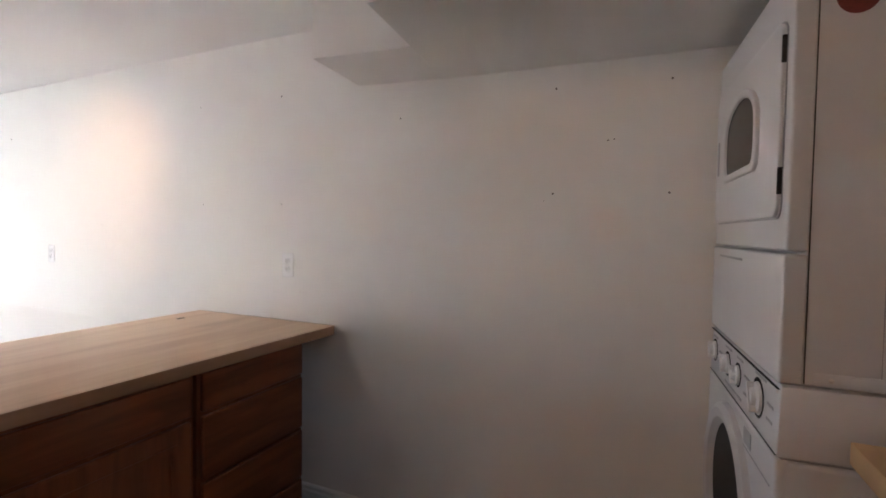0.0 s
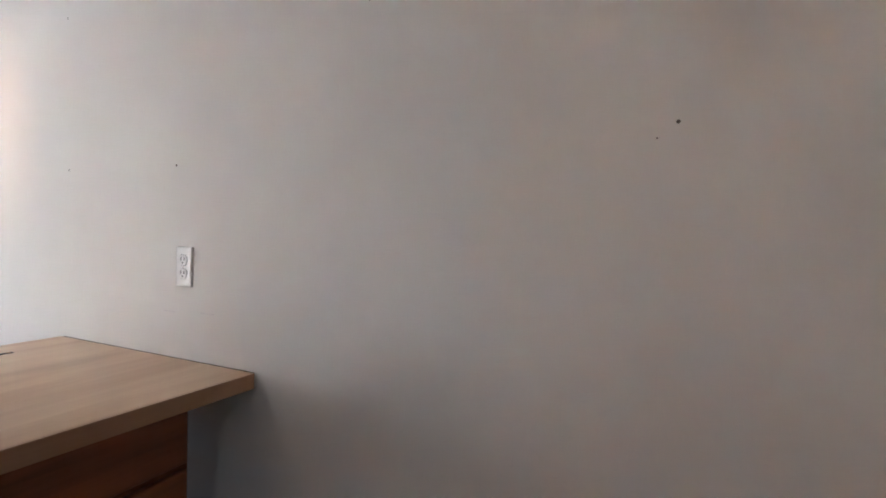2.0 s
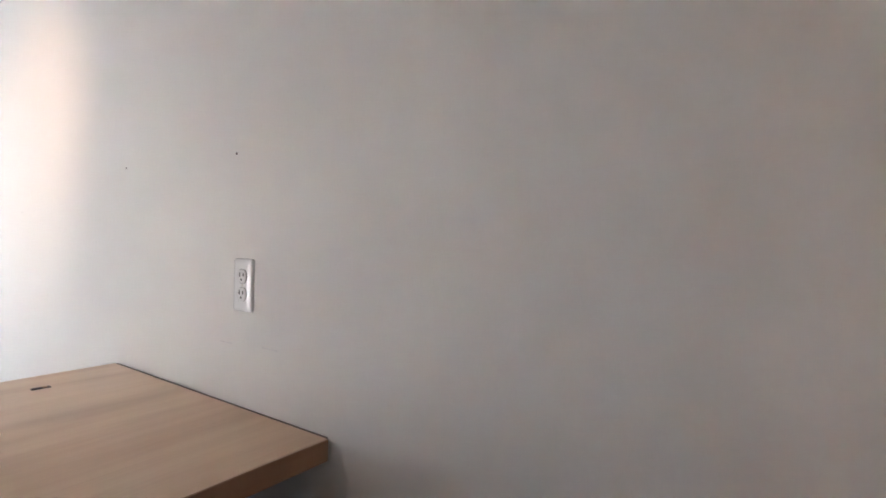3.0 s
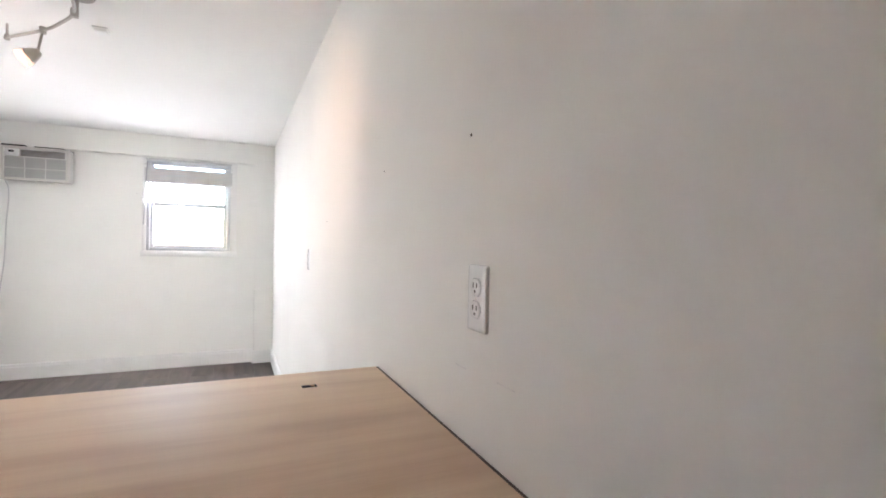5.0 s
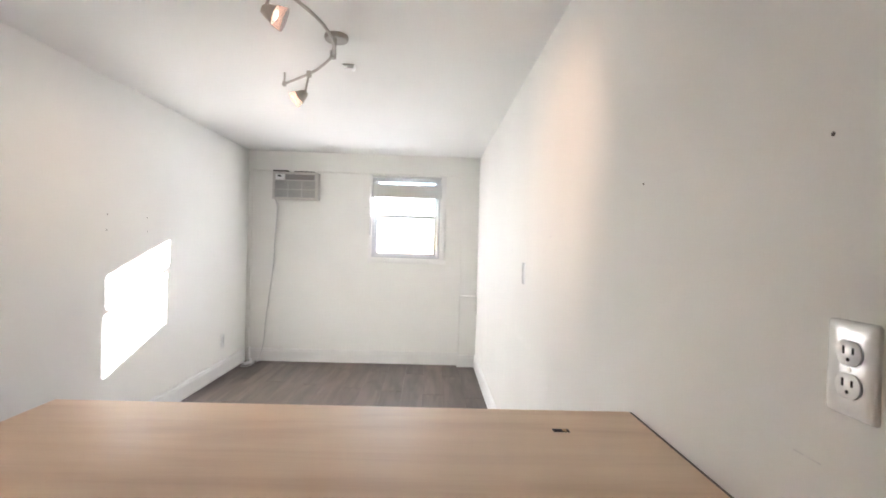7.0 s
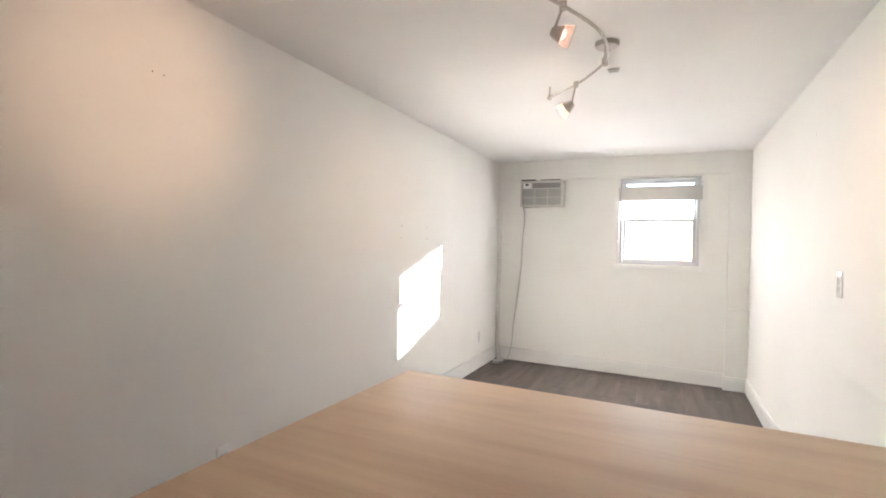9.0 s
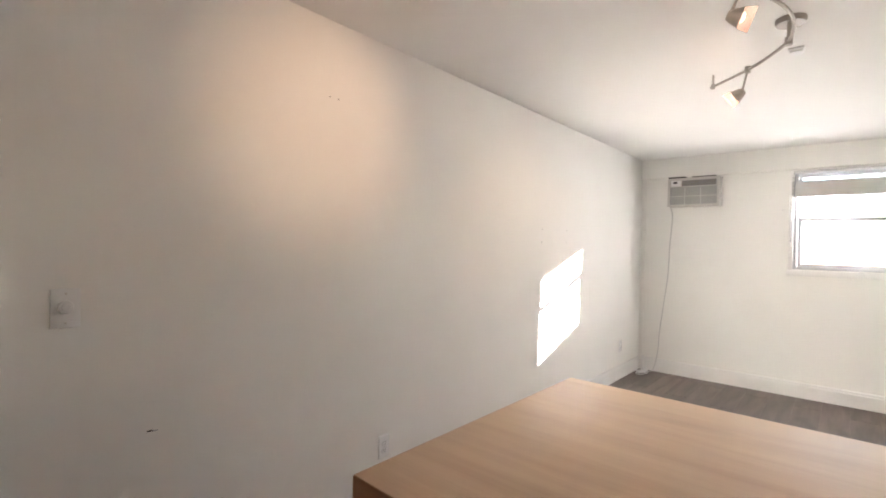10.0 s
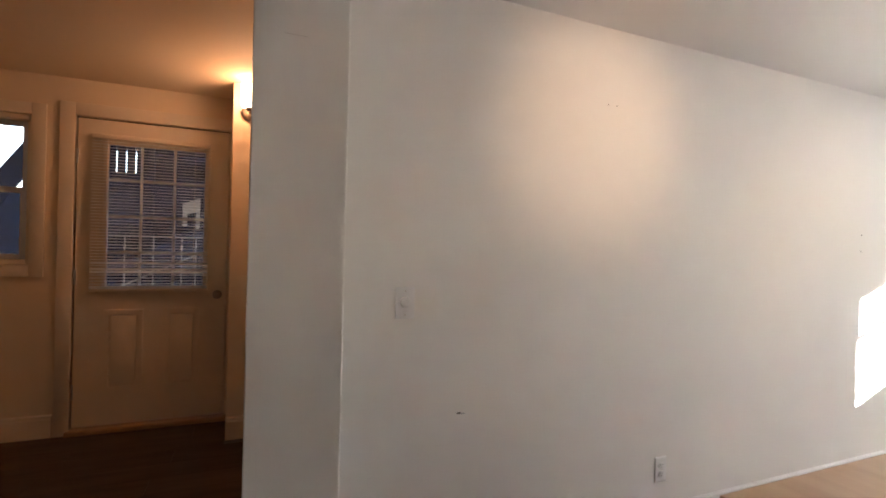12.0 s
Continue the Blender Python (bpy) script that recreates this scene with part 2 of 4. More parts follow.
def mesh_ob(name, bm, mat, smooth=None):
    me = bpy.data.meshes.new(name)
    bm.to_mesh(me)
    bm.free()
    me.materials.append(mat)
    ob = new(name, me)
    if smooth is not None:
        for p in me.polygons:
            p.use_smooth = True
        me.set_sharp_from_angle(angle=radians(smooth))
    return ob


def part(name, bm, mat, parent, label="", smooth=35):
    ob = mesh_ob(name, bm, mat, smooth)
    ob.parent = parent
    if label:
        ob["label"] = label
    return ob


def thing(name, m, label, category, group="", kind=""):
    ob = new(name)
    ob.empty_display_size = 0.05
    ob.matrix_world = m
    return tagged(ob, label, category, group, kind)


def B(*a, **k):
    return box(bmesh.new(), *a, **k)


def structure(name, boxes, mat, label, category="wall", bevel=0.0):
    bm = bmesh.new()
    for b in boxes:
        box(bm, *b, bevel=bevel)
    return tagged(mesh_ob(name, bm, mat), label, category, kind="structure")


# ---- structure ----
XW, YN, ZC, ZH = -2.51, 4.89, 2.285, 2.37
XD, XJ = -4.70, -4.30
TOP = 2.55

# east wall, with a shallow tapering hollow low down
wall_east = structure("wall_east", [(0, 0.12, -2.45, 1.70, 0, TOP), (0, 0.12, 1.70, 3.9, 0.80, TOP), (0, 0.12, 3.9, YN + 0.16, 0, TOP), (0.181, 0.21, 1.64, 3.96, -0.01, 0.86), (0.12, 0.18, 1.64, 1.70, -0.01, 0.86), (0.12, 0.18, 1.70, 3.96, 0.80, 0.86)], PAINT, "white painted plaster wall with nail holes")
bm = bmesh.new()
prism(bm, [(0.18, 1.70), (0.17, 1.70), (0.0005, 2.95), (0.0005, 3.9), (0.18, 3.9)], 0, 0.80, axis="z")
part("hollow_back", bm, PAINT, wall_east)

WX0, WX1, WZ0, WZ1 = -1.165, -0.425, 1.165, 2.06
AX0, AX1, AZ0, AZ1 = -2.215, -1.745, 1.765, 2.062
wall_north = structure("wall_north", [
    (XW - 0.12, AX0, YN, YN + 0.07, 0, TOP), (AX0, AX1, YN, YN + 0.07, 0, AZ0), (AX0, AX1, YN, YN + 0.07, AZ1, TOP),
    (AX1, WX0, YN, YN + 0.07, 0, TOP), (WX0, WX1, YN, YN + 0.07, 0, WZ0), (WX0, WX1, YN, YN + 0.07, WZ1, TOP),
    (WX1, 0, YN, YN + 0.07, 0, TOP)], PAINT, "white painted end wall with a small window")
structure("bulkhead_window_wall", [(XW, -0.18, YN - 0.035, YN, 2.075, ZC), (-0.18, 0, YN - 0.014, YN, 0.772, ZC), (XW, -2.47, YN - 0.014, YN, 0, 2.075)], PAINT, "white painted drop beam over the window", "beam")
structure("pipe_chase", [(-0.185, 0, YN - 0.075, YN, 0, 0.772)], PAINT, "white boxed-in pipe in the corner", "boxing", bevel=0.004)

wall_west = structure("wall_west", [(XW - 0.12, XW, -0.40, YN + 0.16, 0, TOP)], PAINT, "white painted wall with a warm lamp glow")
wall_pier = structure("wall_pier", [(XW - 0.12, -2.32, -0.674, -0.40, 0, TOP)], PAINT, "white painted end of a partition wall", bevel=0.004)

# hall beyond the kitchen
DY0, DY1, DZ0, DZ1 = -1.755, -0.825, 0.035, 2.125
HY0, HY1, HZ0, HZ1 = -2.70, -1.985, 1.13, 2.10
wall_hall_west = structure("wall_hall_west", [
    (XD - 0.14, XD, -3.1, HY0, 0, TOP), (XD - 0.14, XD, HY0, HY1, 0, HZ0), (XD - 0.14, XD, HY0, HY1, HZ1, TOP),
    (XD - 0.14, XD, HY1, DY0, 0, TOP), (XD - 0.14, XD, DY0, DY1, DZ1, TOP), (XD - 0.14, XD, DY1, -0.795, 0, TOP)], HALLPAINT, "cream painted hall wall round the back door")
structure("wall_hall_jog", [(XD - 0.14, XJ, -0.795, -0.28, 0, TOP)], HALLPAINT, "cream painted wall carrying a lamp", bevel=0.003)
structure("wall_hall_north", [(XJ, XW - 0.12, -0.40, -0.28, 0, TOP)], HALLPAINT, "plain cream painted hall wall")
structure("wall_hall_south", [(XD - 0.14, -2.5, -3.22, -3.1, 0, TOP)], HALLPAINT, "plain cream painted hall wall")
structure("wall_kitchen_west", [(-2.62, -2.5, -3.1, -2.33, 0, TOP)], PAINT, "plain white painted wall return")
structure("wall_south", [(-2.5, 0, -2.45, -2.33, 0, TOP)], PAINT, "plain white painted kitchen wall")

structure("ceiling", [(XW, 0, -2.33, YN, ZC, TOP)], CEIL, "white painted flat ceiling", "ceiling")
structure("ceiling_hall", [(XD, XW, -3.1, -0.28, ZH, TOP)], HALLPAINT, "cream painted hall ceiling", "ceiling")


def soffit(name, plan, z_north, z_south, label):
    """A boxed duct over a plan outline; its underside falls gently from its north to its south end."""
    bm = bmesh.new()
    y0, y1 = min(p[1] for p in plan), max(p[1] for p in plan)
    low = [bm.verts.new((x, y, z_south + (z_north - z_south) * (y - y0) / (y1 - y0))) for x, y in plan]
    top = [bm.verts.new((x, y, ZC)) for x, y in plan]
    faces = [bm.faces.new(low), bm.faces.new(top)]
    for i in range(len(plan)):
        j = (i + 1) % len(plan)
        faces.append(bm.faces.new((low[i], low[j], top[j], top[i])))
    bmesh.ops.recalc_face_normals(bm, faces=faces)
    bmesh.ops.bevel(bm, geom=[e for e in bm.edges if min(v.co.z for v in e.verts) < ZC - 0.01], offset=0.003, segments=2, profile=0.5, affect="EDGES")
    return tagged(mesh_ob(name, bm, PAINT), label, "bulkhead", kind="structure")


soffit("bulkhead_kitchen", [(0, -2.33), (-0.665, -2.33), (-0.665, -0.603), (-0.35, -0.572), (0, -0.54)], 1.981, 1.955, "white boxed duct under the kitchen ceiling")
soffit("bulkhead_small", [(0, -0.54), (-0.35, -0.572), (-0.345, -0.152), (0, -0.125)], 2.001, 1.981, "small white boxed duct end")
# unseen overhang, added so the sun patch ends at the right height
structure("eave", [(-2.6, 1.4, YN + 0.07, YN + 0.84, 2.155, 2.2)], TIMBER, "unseen overhang added to keep sun off the upper panes", "eave")
structure("roof_slab", [(XD - 0.3, 0.3, -3.3, YN + 0.3, TOP, TOP + 0.1)], CONCRETE, "plain flat roof slab", "roof")


def baseboard(name, u0, u1, at, axis, sign, height=0.14, paint=TRIM, label="white painted wooden baseboard"):
    """A skirting with a rounded cap, along x or y, standing out from the wall plane."""
    d = 0.016
    prof = [(0, 0), (d, 0), (d, height - 0.03), (d * 0.75, height - 0.022), (d * 0.75, height - 0.008), (d * 0.3, height), (0, height)]
    bm = bmesh.new()
    prism(bm, [(at + sign * a, z) for a, z in prof], u0, u1, axis="x" if axis == "x" else "y")
    return tagged(mesh_ob(name, bm, paint), label, "baseboard", kind="structure")


baseboard("baseboard_north", -2.47, -0.185, YN, "x", -1)
baseboard("baseboard_chase", -0.2, 0.0, YN - 0.075, "x", -1, 0.13)
baseboard("baseboard_west", -0.40, YN - 0.04, XW, "y", 1)
baseboard("baseboard_east", 0.9, YN - 0.09, 0, "y", -1)
baseboard("baseboard_kitchen", -1.45, 0.9, 0, "y", -1)
baseboard("baseboard_hall", -3.1, -1.85, XD, "y", 1, 0.15, DOORPAINT, "cream painted wooden baseboard")
baseboard("baseboard_jog", -0.795, -0.40, XJ, "y", 1, 0.15, DOORPAINT, "cream painted wooden baseboard")

floor = structure("floor", [(XD - 0.2, 0.12, -3.22, YN + 0.16, -0.12, -0.012)], CONCRETE, "grey wood-look laminate plank floor", "floor")

# ---- living room: window, air conditioner, blind ----
window_1 = thing("window_1", pose(0, 0, 0), "white vinyl single-hung window, bright daylight outside", "window", kind="structure")


def frame_bars(parent, name, x0, x1, z0, z1, w, y0, y1, mat, bevel=0.003):
    bm = bmesh.new()
    box(bm, x0, x0 + w, y0, y1, z0, z1, bevel)
    box(bm, x1 - w, x1, y0, y1, z0, z1, bevel)
    box(bm, x0 + w, x1 - w, y0, y1, z0, z0 + w, bevel)
    box(bm, x0 + w, x1 - w, y0, y1, z1 - w, z1, bevel)
    return part(name, bm, mat, parent)


frame_bars(window_1, "window_frame", WX0, WX1, WZ0, WZ1, 0.028, YN - 0.004, YN + 0.055, VINYL)
lower = frame_bars(window_1, "lower_sash", WX0 + 0.03, WX1 - 0.03, WZ0 + 0.02, 1.634, 0.032, YN + 0.006, YN + 0.03, VINYL)
upper = frame_bars(window_1, "upper_sash", WX0 + 0.03, WX1 - 0.03, 1.605, WZ1 - 0.022, 0.026, YN + 0.031, YN + 0.054, VINYL)
for name, par, z0, z1, y in (("pane", lower, WZ0 + 0.045, 1.605, YN + 0.018), ("pane", upper, 1.635, WZ1 - 0.06, YN + 0.042)):
    p = part(name, B(WX0 + 0.06, WX1 - 0.06, y - 0.002, y + 0.002, z0, z1), GLASS, par, "clear window pane")
    p.visible_shadow = False
part("lock", B(-0.83, -0.77, YN - 0.002, YN + 0.025, 1.63, 1.642, 0.003), VINYL, lower)
# painted casing boards
bm = bmesh.new()
box(bm, WX0 - 0.035, WX0, YN - 0.012, YN + 0.001, WZ0 - 0.05, 2.073, 0.003)
box(bm, WX1, WX1 + 0.06, YN - 0.012, YN + 0.001, WZ0 - 0.05, 2.073, 0.003)
part("casing", bm, TRIM, window_1)
part("window_sill", B(WX0 - 0.045, WX1 + 0.07, YN - 0.013, YN + 0.001, WZ0 - 0.06, WZ0 - 0.006, 0.003), TRIM, window_1)

blind = thing("window_blind", pose(-0.795, YN - 0.03, 2.03), "light grey slatted blind drawn up to the top", "blind")
part("headrail", B(-0.375, 0.375, -0.022, 0.018, 0.006, 0.024, 0.003), SLATS, blind)
for i in range(25):
    part("slat", B(-0.385, 0.385, -0.024, 0.022, -0.072 - 0.005 * i, -0.0674 - 0.005 * i), SLATS, blind)
part("bottom_rail", B(-0.385, 0.385, -0.024, 0.022, -0.207, -0.194, 0.003), SLATS, blind)
for x in (-0.3, 0.0, 0.3):
    part("ladder_cord", rod(bmesh.new(), (x, -0.024, -0.2), (x, -0.024, 0.0), 0.0012, seg=6), SLATS, blind)
part("slat_loose", B(-0.385, 0.385, -0.024, 0.02, -0.036, -0.030), SLATS, blind)
part("wand", rod(bmesh.new(), (-0.36, -0.03, -0.01), (-0.385, -0.035, -0.62), 0.004, seg=8), GREYPLASTIC, blind, "grey tilt wand")

ac = thing("air_conditioner", pose(-1.98, YN, 1.765), "white room air conditioner set through the wall", "air conditioner")
part("body", B(-0.232, 0.232, -0.115, 0.30, 0.0, 0.285, 0.006), CASE, ac)
part("front_frame", ring_plate(bmesh.new(), [(-0.236, -0.003), (0.236, -0.003), (0.236, 0.288), (-0.236, 0.288)], [(-0.215, 0.018), (0.215, 0.018), (0.215, 0.272), (-0.215, 0.272)], -0.135, -0.112), CASE, ac)
grille = part("grille", B(-0.215, 0.215, -0.119, -0.1155, 0.018, 0.195), GREYPLASTIC, ac, "grey intake grille")
for i in range(15):
    part("louver", B(-0.213, 0.213, -0.126, -0.119, 0.023 + i * 0.0115, 0.030 + i * 0.0115), LOUVER, grille)
for x in (-0.075, 0.07):
    part("grille_bar", B(x - 0.002, x + 0.002, -0.128, -0.119, 0.019, 0.194), SLATS, grille)
part("grille_bar", B(-0.213, 0.213, -0.128, -0.119, 0.10, 0.104), SLATS, grille)
outlet_air = part("air_outlet", B(-0.105, 0.205, -0.118, -0.1155, 0.205, 0.262), GREYPLASTIC, ac, "slotted air outlet")
for i in range(5):
    part("vane", B(-0.103, 0.203, -0.130, -0.118, 0.209 + i * 0.011, 0.213 + i * 0.011), BROWN, outlet_air)
part("control_panel", B(-0.21, -0.115, -0.124, -0.1155, 0.203, 0.265, 0.003), PLASTIC, ac)
part("display", B(-0.185, -0.15, -0.1265, -0.123, 0.235, 0.252), DARK, ac)
# near-black strips stand in for the shadowed gap over the unit
for x0, x1, z1 in ((-0.232, -0.075, 0.302), (-0.01, 0.20, 0.297)):
    part("gap_shade", B(x0, x1, -0.13, 0.0, 0.2865, z1), DARK, ac, "dark strip drawn as the shaded gap above")

part("power_cord", tube(bmesh.new(), [(-0.215, -0.10, 0.005), (-0.215, -0.02, -0.105), (-0.235, -0.012, -0.415), (-0.245, -0.012, -0.715), (-0.282, -0.012, -1.045), (-0.315, -0.014, -1.345), (-0.325, -0.03, -1.565), (-0.36, -0.07, -1.745), (-0.42, -0.12, -1.753)], 0.0045), SLATS, ac, "white hanging power cord")
strip = thing("power_strip", pose(-2.42, 4.72, 0.0, 0, 0, 60) @ Matrix.Diagonal((0.8, 0.8, 0.8, 1)), "white plug adaptor and cords in the corner", "power strip")
part("body", B(-0.07, 0.07, -0.025, 0.025, 0.0, 0.035, 0.006), PLASTIC, strip)
part("plug", B(0.02, 0.06, -0.018, 0.018, 0.035, 0.07, 0.006), PLASTIC, strip)
part("cable", tube(bmesh.new(), [(-0.07, 0, 0.015), (-0.13, -0.04, 0.008), (-0.09, -0.1, 0.008), (0.0, -0.08, 0.008), (0.06, -0.05, 0.01), (0.08, 0.0, 0.05)], 0.004), PLASTIC, strip)
stub = thing("pipe_stub", pose(-2.45, YN - 0.06, 0.0), "white painted pipe stub in the corner", "pipe")
part("pipe", rod(bmesh.new(), (0, 0, 0), (0, 0, 0.15), 0.014), TRIM, stub)
part("cap", rod(bmesh.new(), (0, 0, 0.15), (0, 0, 0.162), 0.018), TRIM, stub)


# ---- track light ----
track = thing("track_light", pose(-0.985, 1.94, ZC), "brushed steel curved track light with lit spots", "ceiling light")
O = Vector((-0.985, 1.94, ZC))
ZR = 2.172
canopy = part("canopy", lathe(bmesh.new(), [(0.055, 0.0), (0.055, -0.014), (0.05, -0.022), (0.0, -0.024)], pose(0, 0, 0)), SATIN, track)
part("stem", rod(bmesh.new(), (0, -0.05, -0.115), (0, -0.03, -0.02), 0.009), SATIN, track)
part("hub", rod(bmesh.new(), (0, -0.06, -0.128), (0, -0.06, -0.096), 0.014), SATIN, track)
RAIL = [(-1.34, 0.66), (-1.27, 0.84), (-1.17, 1.08), (-1.06, 1.30), (-0.975, 1.52), (-0.955, 1.70), (-0.985, 1.87), (-1.06, 2.005), (-1.16, 2.135), (-1.347, 2.31)]
part("rail", tube(bmesh.new(), [Vector((x, y, ZR)) - O for x, y in RAIL], 0.0065), SATIN, track)
for x, y in ((-1.335, 2.298), (-1.335, 0.675)):
    part("standoff", rod(bmesh.new(), Vector((x, y, ZR)) - O, Vector((x, y, ZR + (0.06 if y > 2 else ZC - ZR))) - O, 0.005), SATIN, track)
    part("collar", rod(bmesh.new(), Vector((x, y, ZR - 0.012)) - O, Vector((x, y, ZR + 0.012)) - O, 0.010), SATIN, track)


def spot_head(rail_at, at, aim, watts, cone, spill):
    """A hanging rod with a cup, a lit bulb and a glass ring, aimed at a place."""
    r, p = Vector((*rail_at, ZR)), Vector(at)
    way = (Vector(aim) - p).normalized()
    m = Matrix.Translation(p - O) @ way.to_track_quat("Z", "Y").to_matrix().to_4x4()
    head = part("spot_head", lathe(bmesh.new(), [(0.0, -0.045), (0.014, -0.044), (0.022, -0.03), (0.033, 0.0), (0.031, 0.0), (0.02, -0.026), (0.0, -0.030)], m), SATIN, track)
    part("clamp", rod(bmesh.new(), r - O + Vector((0, 0, -0.014)), r - O + Vector((0, 0, 0.014)), 0.013), SATIN, head)
    part("hanger", rod(bmesh.new(), r - O, p - O - way * 0.035, 0.005), SATIN, head)
    part("bulb", lathe(bmesh.new(), [(0.0, -0.026), (0.012, -0.022), (0.019, -0.004), (0.015, 0.007), (0.0, 0.011)], m), BULB, head, "lit halogen bulb")
    ring = part("glass_shade", lathe(bmesh.new(), [(0.033, -0.002), (0.040, 0.034), (0.0415, 0.034), (0.0345, -0.002)], m), FROST, head, "etched glass shade")
    ring.visible_shadow = False
    s = lamp("spot_lamp", "SPOT", watts, (1.0, 0.66, 0.42), look(p + way * 0.014, aim))
    s.data.spot_size, s.data.spot_blend, s.data.shadow_soft_size = radians(cone), 1.0, 0.015
    g = lamp("spot_spill", "POINT", spill, (1.0, 0.83, 0.69), Matrix.Translation(p + way * 0.022))
    g.data.shadow_soft_size = 0.02


spot_head((-1.06, 1.30), (-1.066, 1.335, 2.085), (0.0, 1.63, 1.66), 0.52, 64, 0.01)
spot_head((-1.16, 2.135), (-1.212, 2.155, 2.06), (-2.5, 2.35, 1.3), 0.22, 84, 0.022)
spot_head((-1.28, 0.815), (-1.31, 0.79, 2.07), (-2.51, 0.72, 1.84), 0.58, 58, 0.09)

detector = thing("smoke_detector", pose(-0.99, 2.31, ZC) @ Matrix.Diagonal((0.8, 0.8, 0.8, 1)), "small white square detector on the ceiling", "detector")
part("base", B(-0.04, 0.04, -0.04, 0.04, -0.012, 0.0, 0.003), PLASTIC, detector)
part("cover", B(-0.033, 0.033, -0.033, 0.033, -0.026, -0.012, 0.005), PLASTIC, detector)
part("grille", B(-0.036, 0.036, -0.0415, -0.039, -0.006, -0.003), LOUVER, detector)


# ---- outlets and switches ----
def rounded(w, h, r, k=5):
    out = []
    for cx, cz, a0 in ((w - r, h - r, 0), (-w + r, h - r, 90), (-w + r, -h + r, 180), (w - r, -h + r, 270)):
        out += [(cx + r * math.cos(radians(a0 + 90 * i / k)), cz + r * math.sin(radians(a0 + 90 * i / k))) for i in range(k + 1)]
    return out


def socket_face():
    out = []
    for a in range(0, 360, 12):
        c, s = math.cos(radians(a)), math.sin(radians(a))
        out.append((0.0172 * c, max(-0.0145, min(0.0145, 0.0172 * s))))
    return out


def outlet(m, label):
    """A duplex receptacle: plate, two faces with slots, and the middle screw. Local -y faces the room."""
    ob = thing("wall_outlet", m, label, "outlet", "wall outlets")
    plate = bmesh.new()
    rows = []
    for d, h in ((0.0, 0.0), (0.0002, 0.0022), (0.0012, 0.0038), (0.004, 0.0050), (0.010, 0.0058), (0.018, 0.0062)):
        rows.append([plate.verts.new((u, -h, w)) for u, w in rounded(0.035 - d, 0.0585 - d, max(0.0055 - d * 0.4, 0.002))])
    for p, q in zip(rows, rows[1:]):
        for i in range(len(p)):
            plate.faces.new((p[i], p[(i + 1) % len(p)], q[(i + 1) % len(p)], q[i]))
    plate.faces.new(rows[-1])
    bmesh.ops.recalc_face_normals(plate, faces=plate.faces[:])
    part("plate", plate, GLOSSY, ob)
    for z in (0.0196, -0.0196):
        bm = bmesh.new()
        prism(bm, [(u, z + w) for u, w in socket_face()], -0.0085, -0.0055, bevel=0.0008)
        face = part("receptacle", bm, GLOSSY, ob)
        bm = bmesh.new()
        prism(bm, [(u * 1.1, z + w * 1.11) for u, w in socket_face()], -0.0062, -0.005)
        part("gap", bm, GREYPLASTIC, face)
        for x, h in ((-0.0064, 0.0048), (0.0064, 0.004)):
            part("slot", B(x - 0.0015, x + 0.0015, -0.0088, -0.0084, z + 0.0035 - h, z + 0.0035 + h), DARK, face)
        part("ground_hole", rod(bmesh.new(), (0, -0.0088, z - 0.0075), (0, -0.0084, z - 0.0075), 0.0025, seg=10), DARK, face)
    part("screw", lathe(bmesh.new(), [(0.0035, 0.0), (0.003, 0.0012), (0.0, 0.0015)], pose(0, -0.0055, 0, 90), 12), STEEL, ob)
    return ob


def on_east(y, z):
    return pose(0, y, z, 0, 0, -90)


def on_west(y, z):
    return pose(XW, y, z, 0, 0, 90)


outlet(on_east(0.278, 1.188), "white duplex outlet on the wall over the counter")
outlet(on_east(2.283, 1.18), "white duplex outlet in the living room wall")
outlet(on_west(1.118, 0.31), "white duplex outlet low on the wall")
outlet(on_west(4.32, 0.33), "white duplex outlet near the corner")

dimmer = thing("dimmer_switch", on_west(-0.145, 1.108), "white rotary dimmer switch on the wall", "switch")
bm = bmesh.new()
prism(bm, rounded(0.036, 0.058, 0.004), -0.0042, 0.0, bevel=0.002)
part("plate", bm, PLASTIC, dimmer)
part("knob", lathe(bmesh.new(), [(0.020, 0.0), (0.0195, 0.007), (0.017, 0.009), (0.0, 0.0095)], pose(0, -0.0055, 0.004, 90)), PLASTIC, dimmer)
part("knob_cap", lathe(bmesh.new(), [(0.012, 0.0), (0.011, 0.002), (0.0, 0.0022)], pose(0, -0.0148, 0.004, 90), 20), PLASTIC, dimmer)
for z in (0.043, -0.043):
    part("screw", lathe(bmesh.new(), [(0.0032, 0.0), (0.0, 0.0012)], pose(0, -0.0055, z, 90), 10), STEEL, dimmer)

# nail holes left in the walls
for y, z, r in ((0.32, 1.482, 0.0035), (0.861, 1.487, 0.003), (-0.339, 1.84, 0.0035), (0.318, 2.002, 0.0045), (0.875, 2.0, 0.0025), (-0.995, 1.893, 0.004), (-1.381, 1.886, 0.004),
                (-0.99, 1.507, 0.004), (-0.957, 1.48, 0.0018), (-1.382, 1.503, 0.004), (-1.202, 1.695, 0.003), (-1.18, 1.692, 0.003), (3.7, 1.5, 0.003), (3.5, 1.42, 0.003), (1.74, 1.374, 0.0025), (2.75, 1.96, 0.003)):
    part("nail_hole", lathe(bmesh.new(), [(r * 1.0, -0.0005), (r * 0.8, 0.0008), (r * 0.5, 0.0004), (0.0, 0.0003)], pose(0, y, z, 0, -90), 10), HOLE, wall_east)
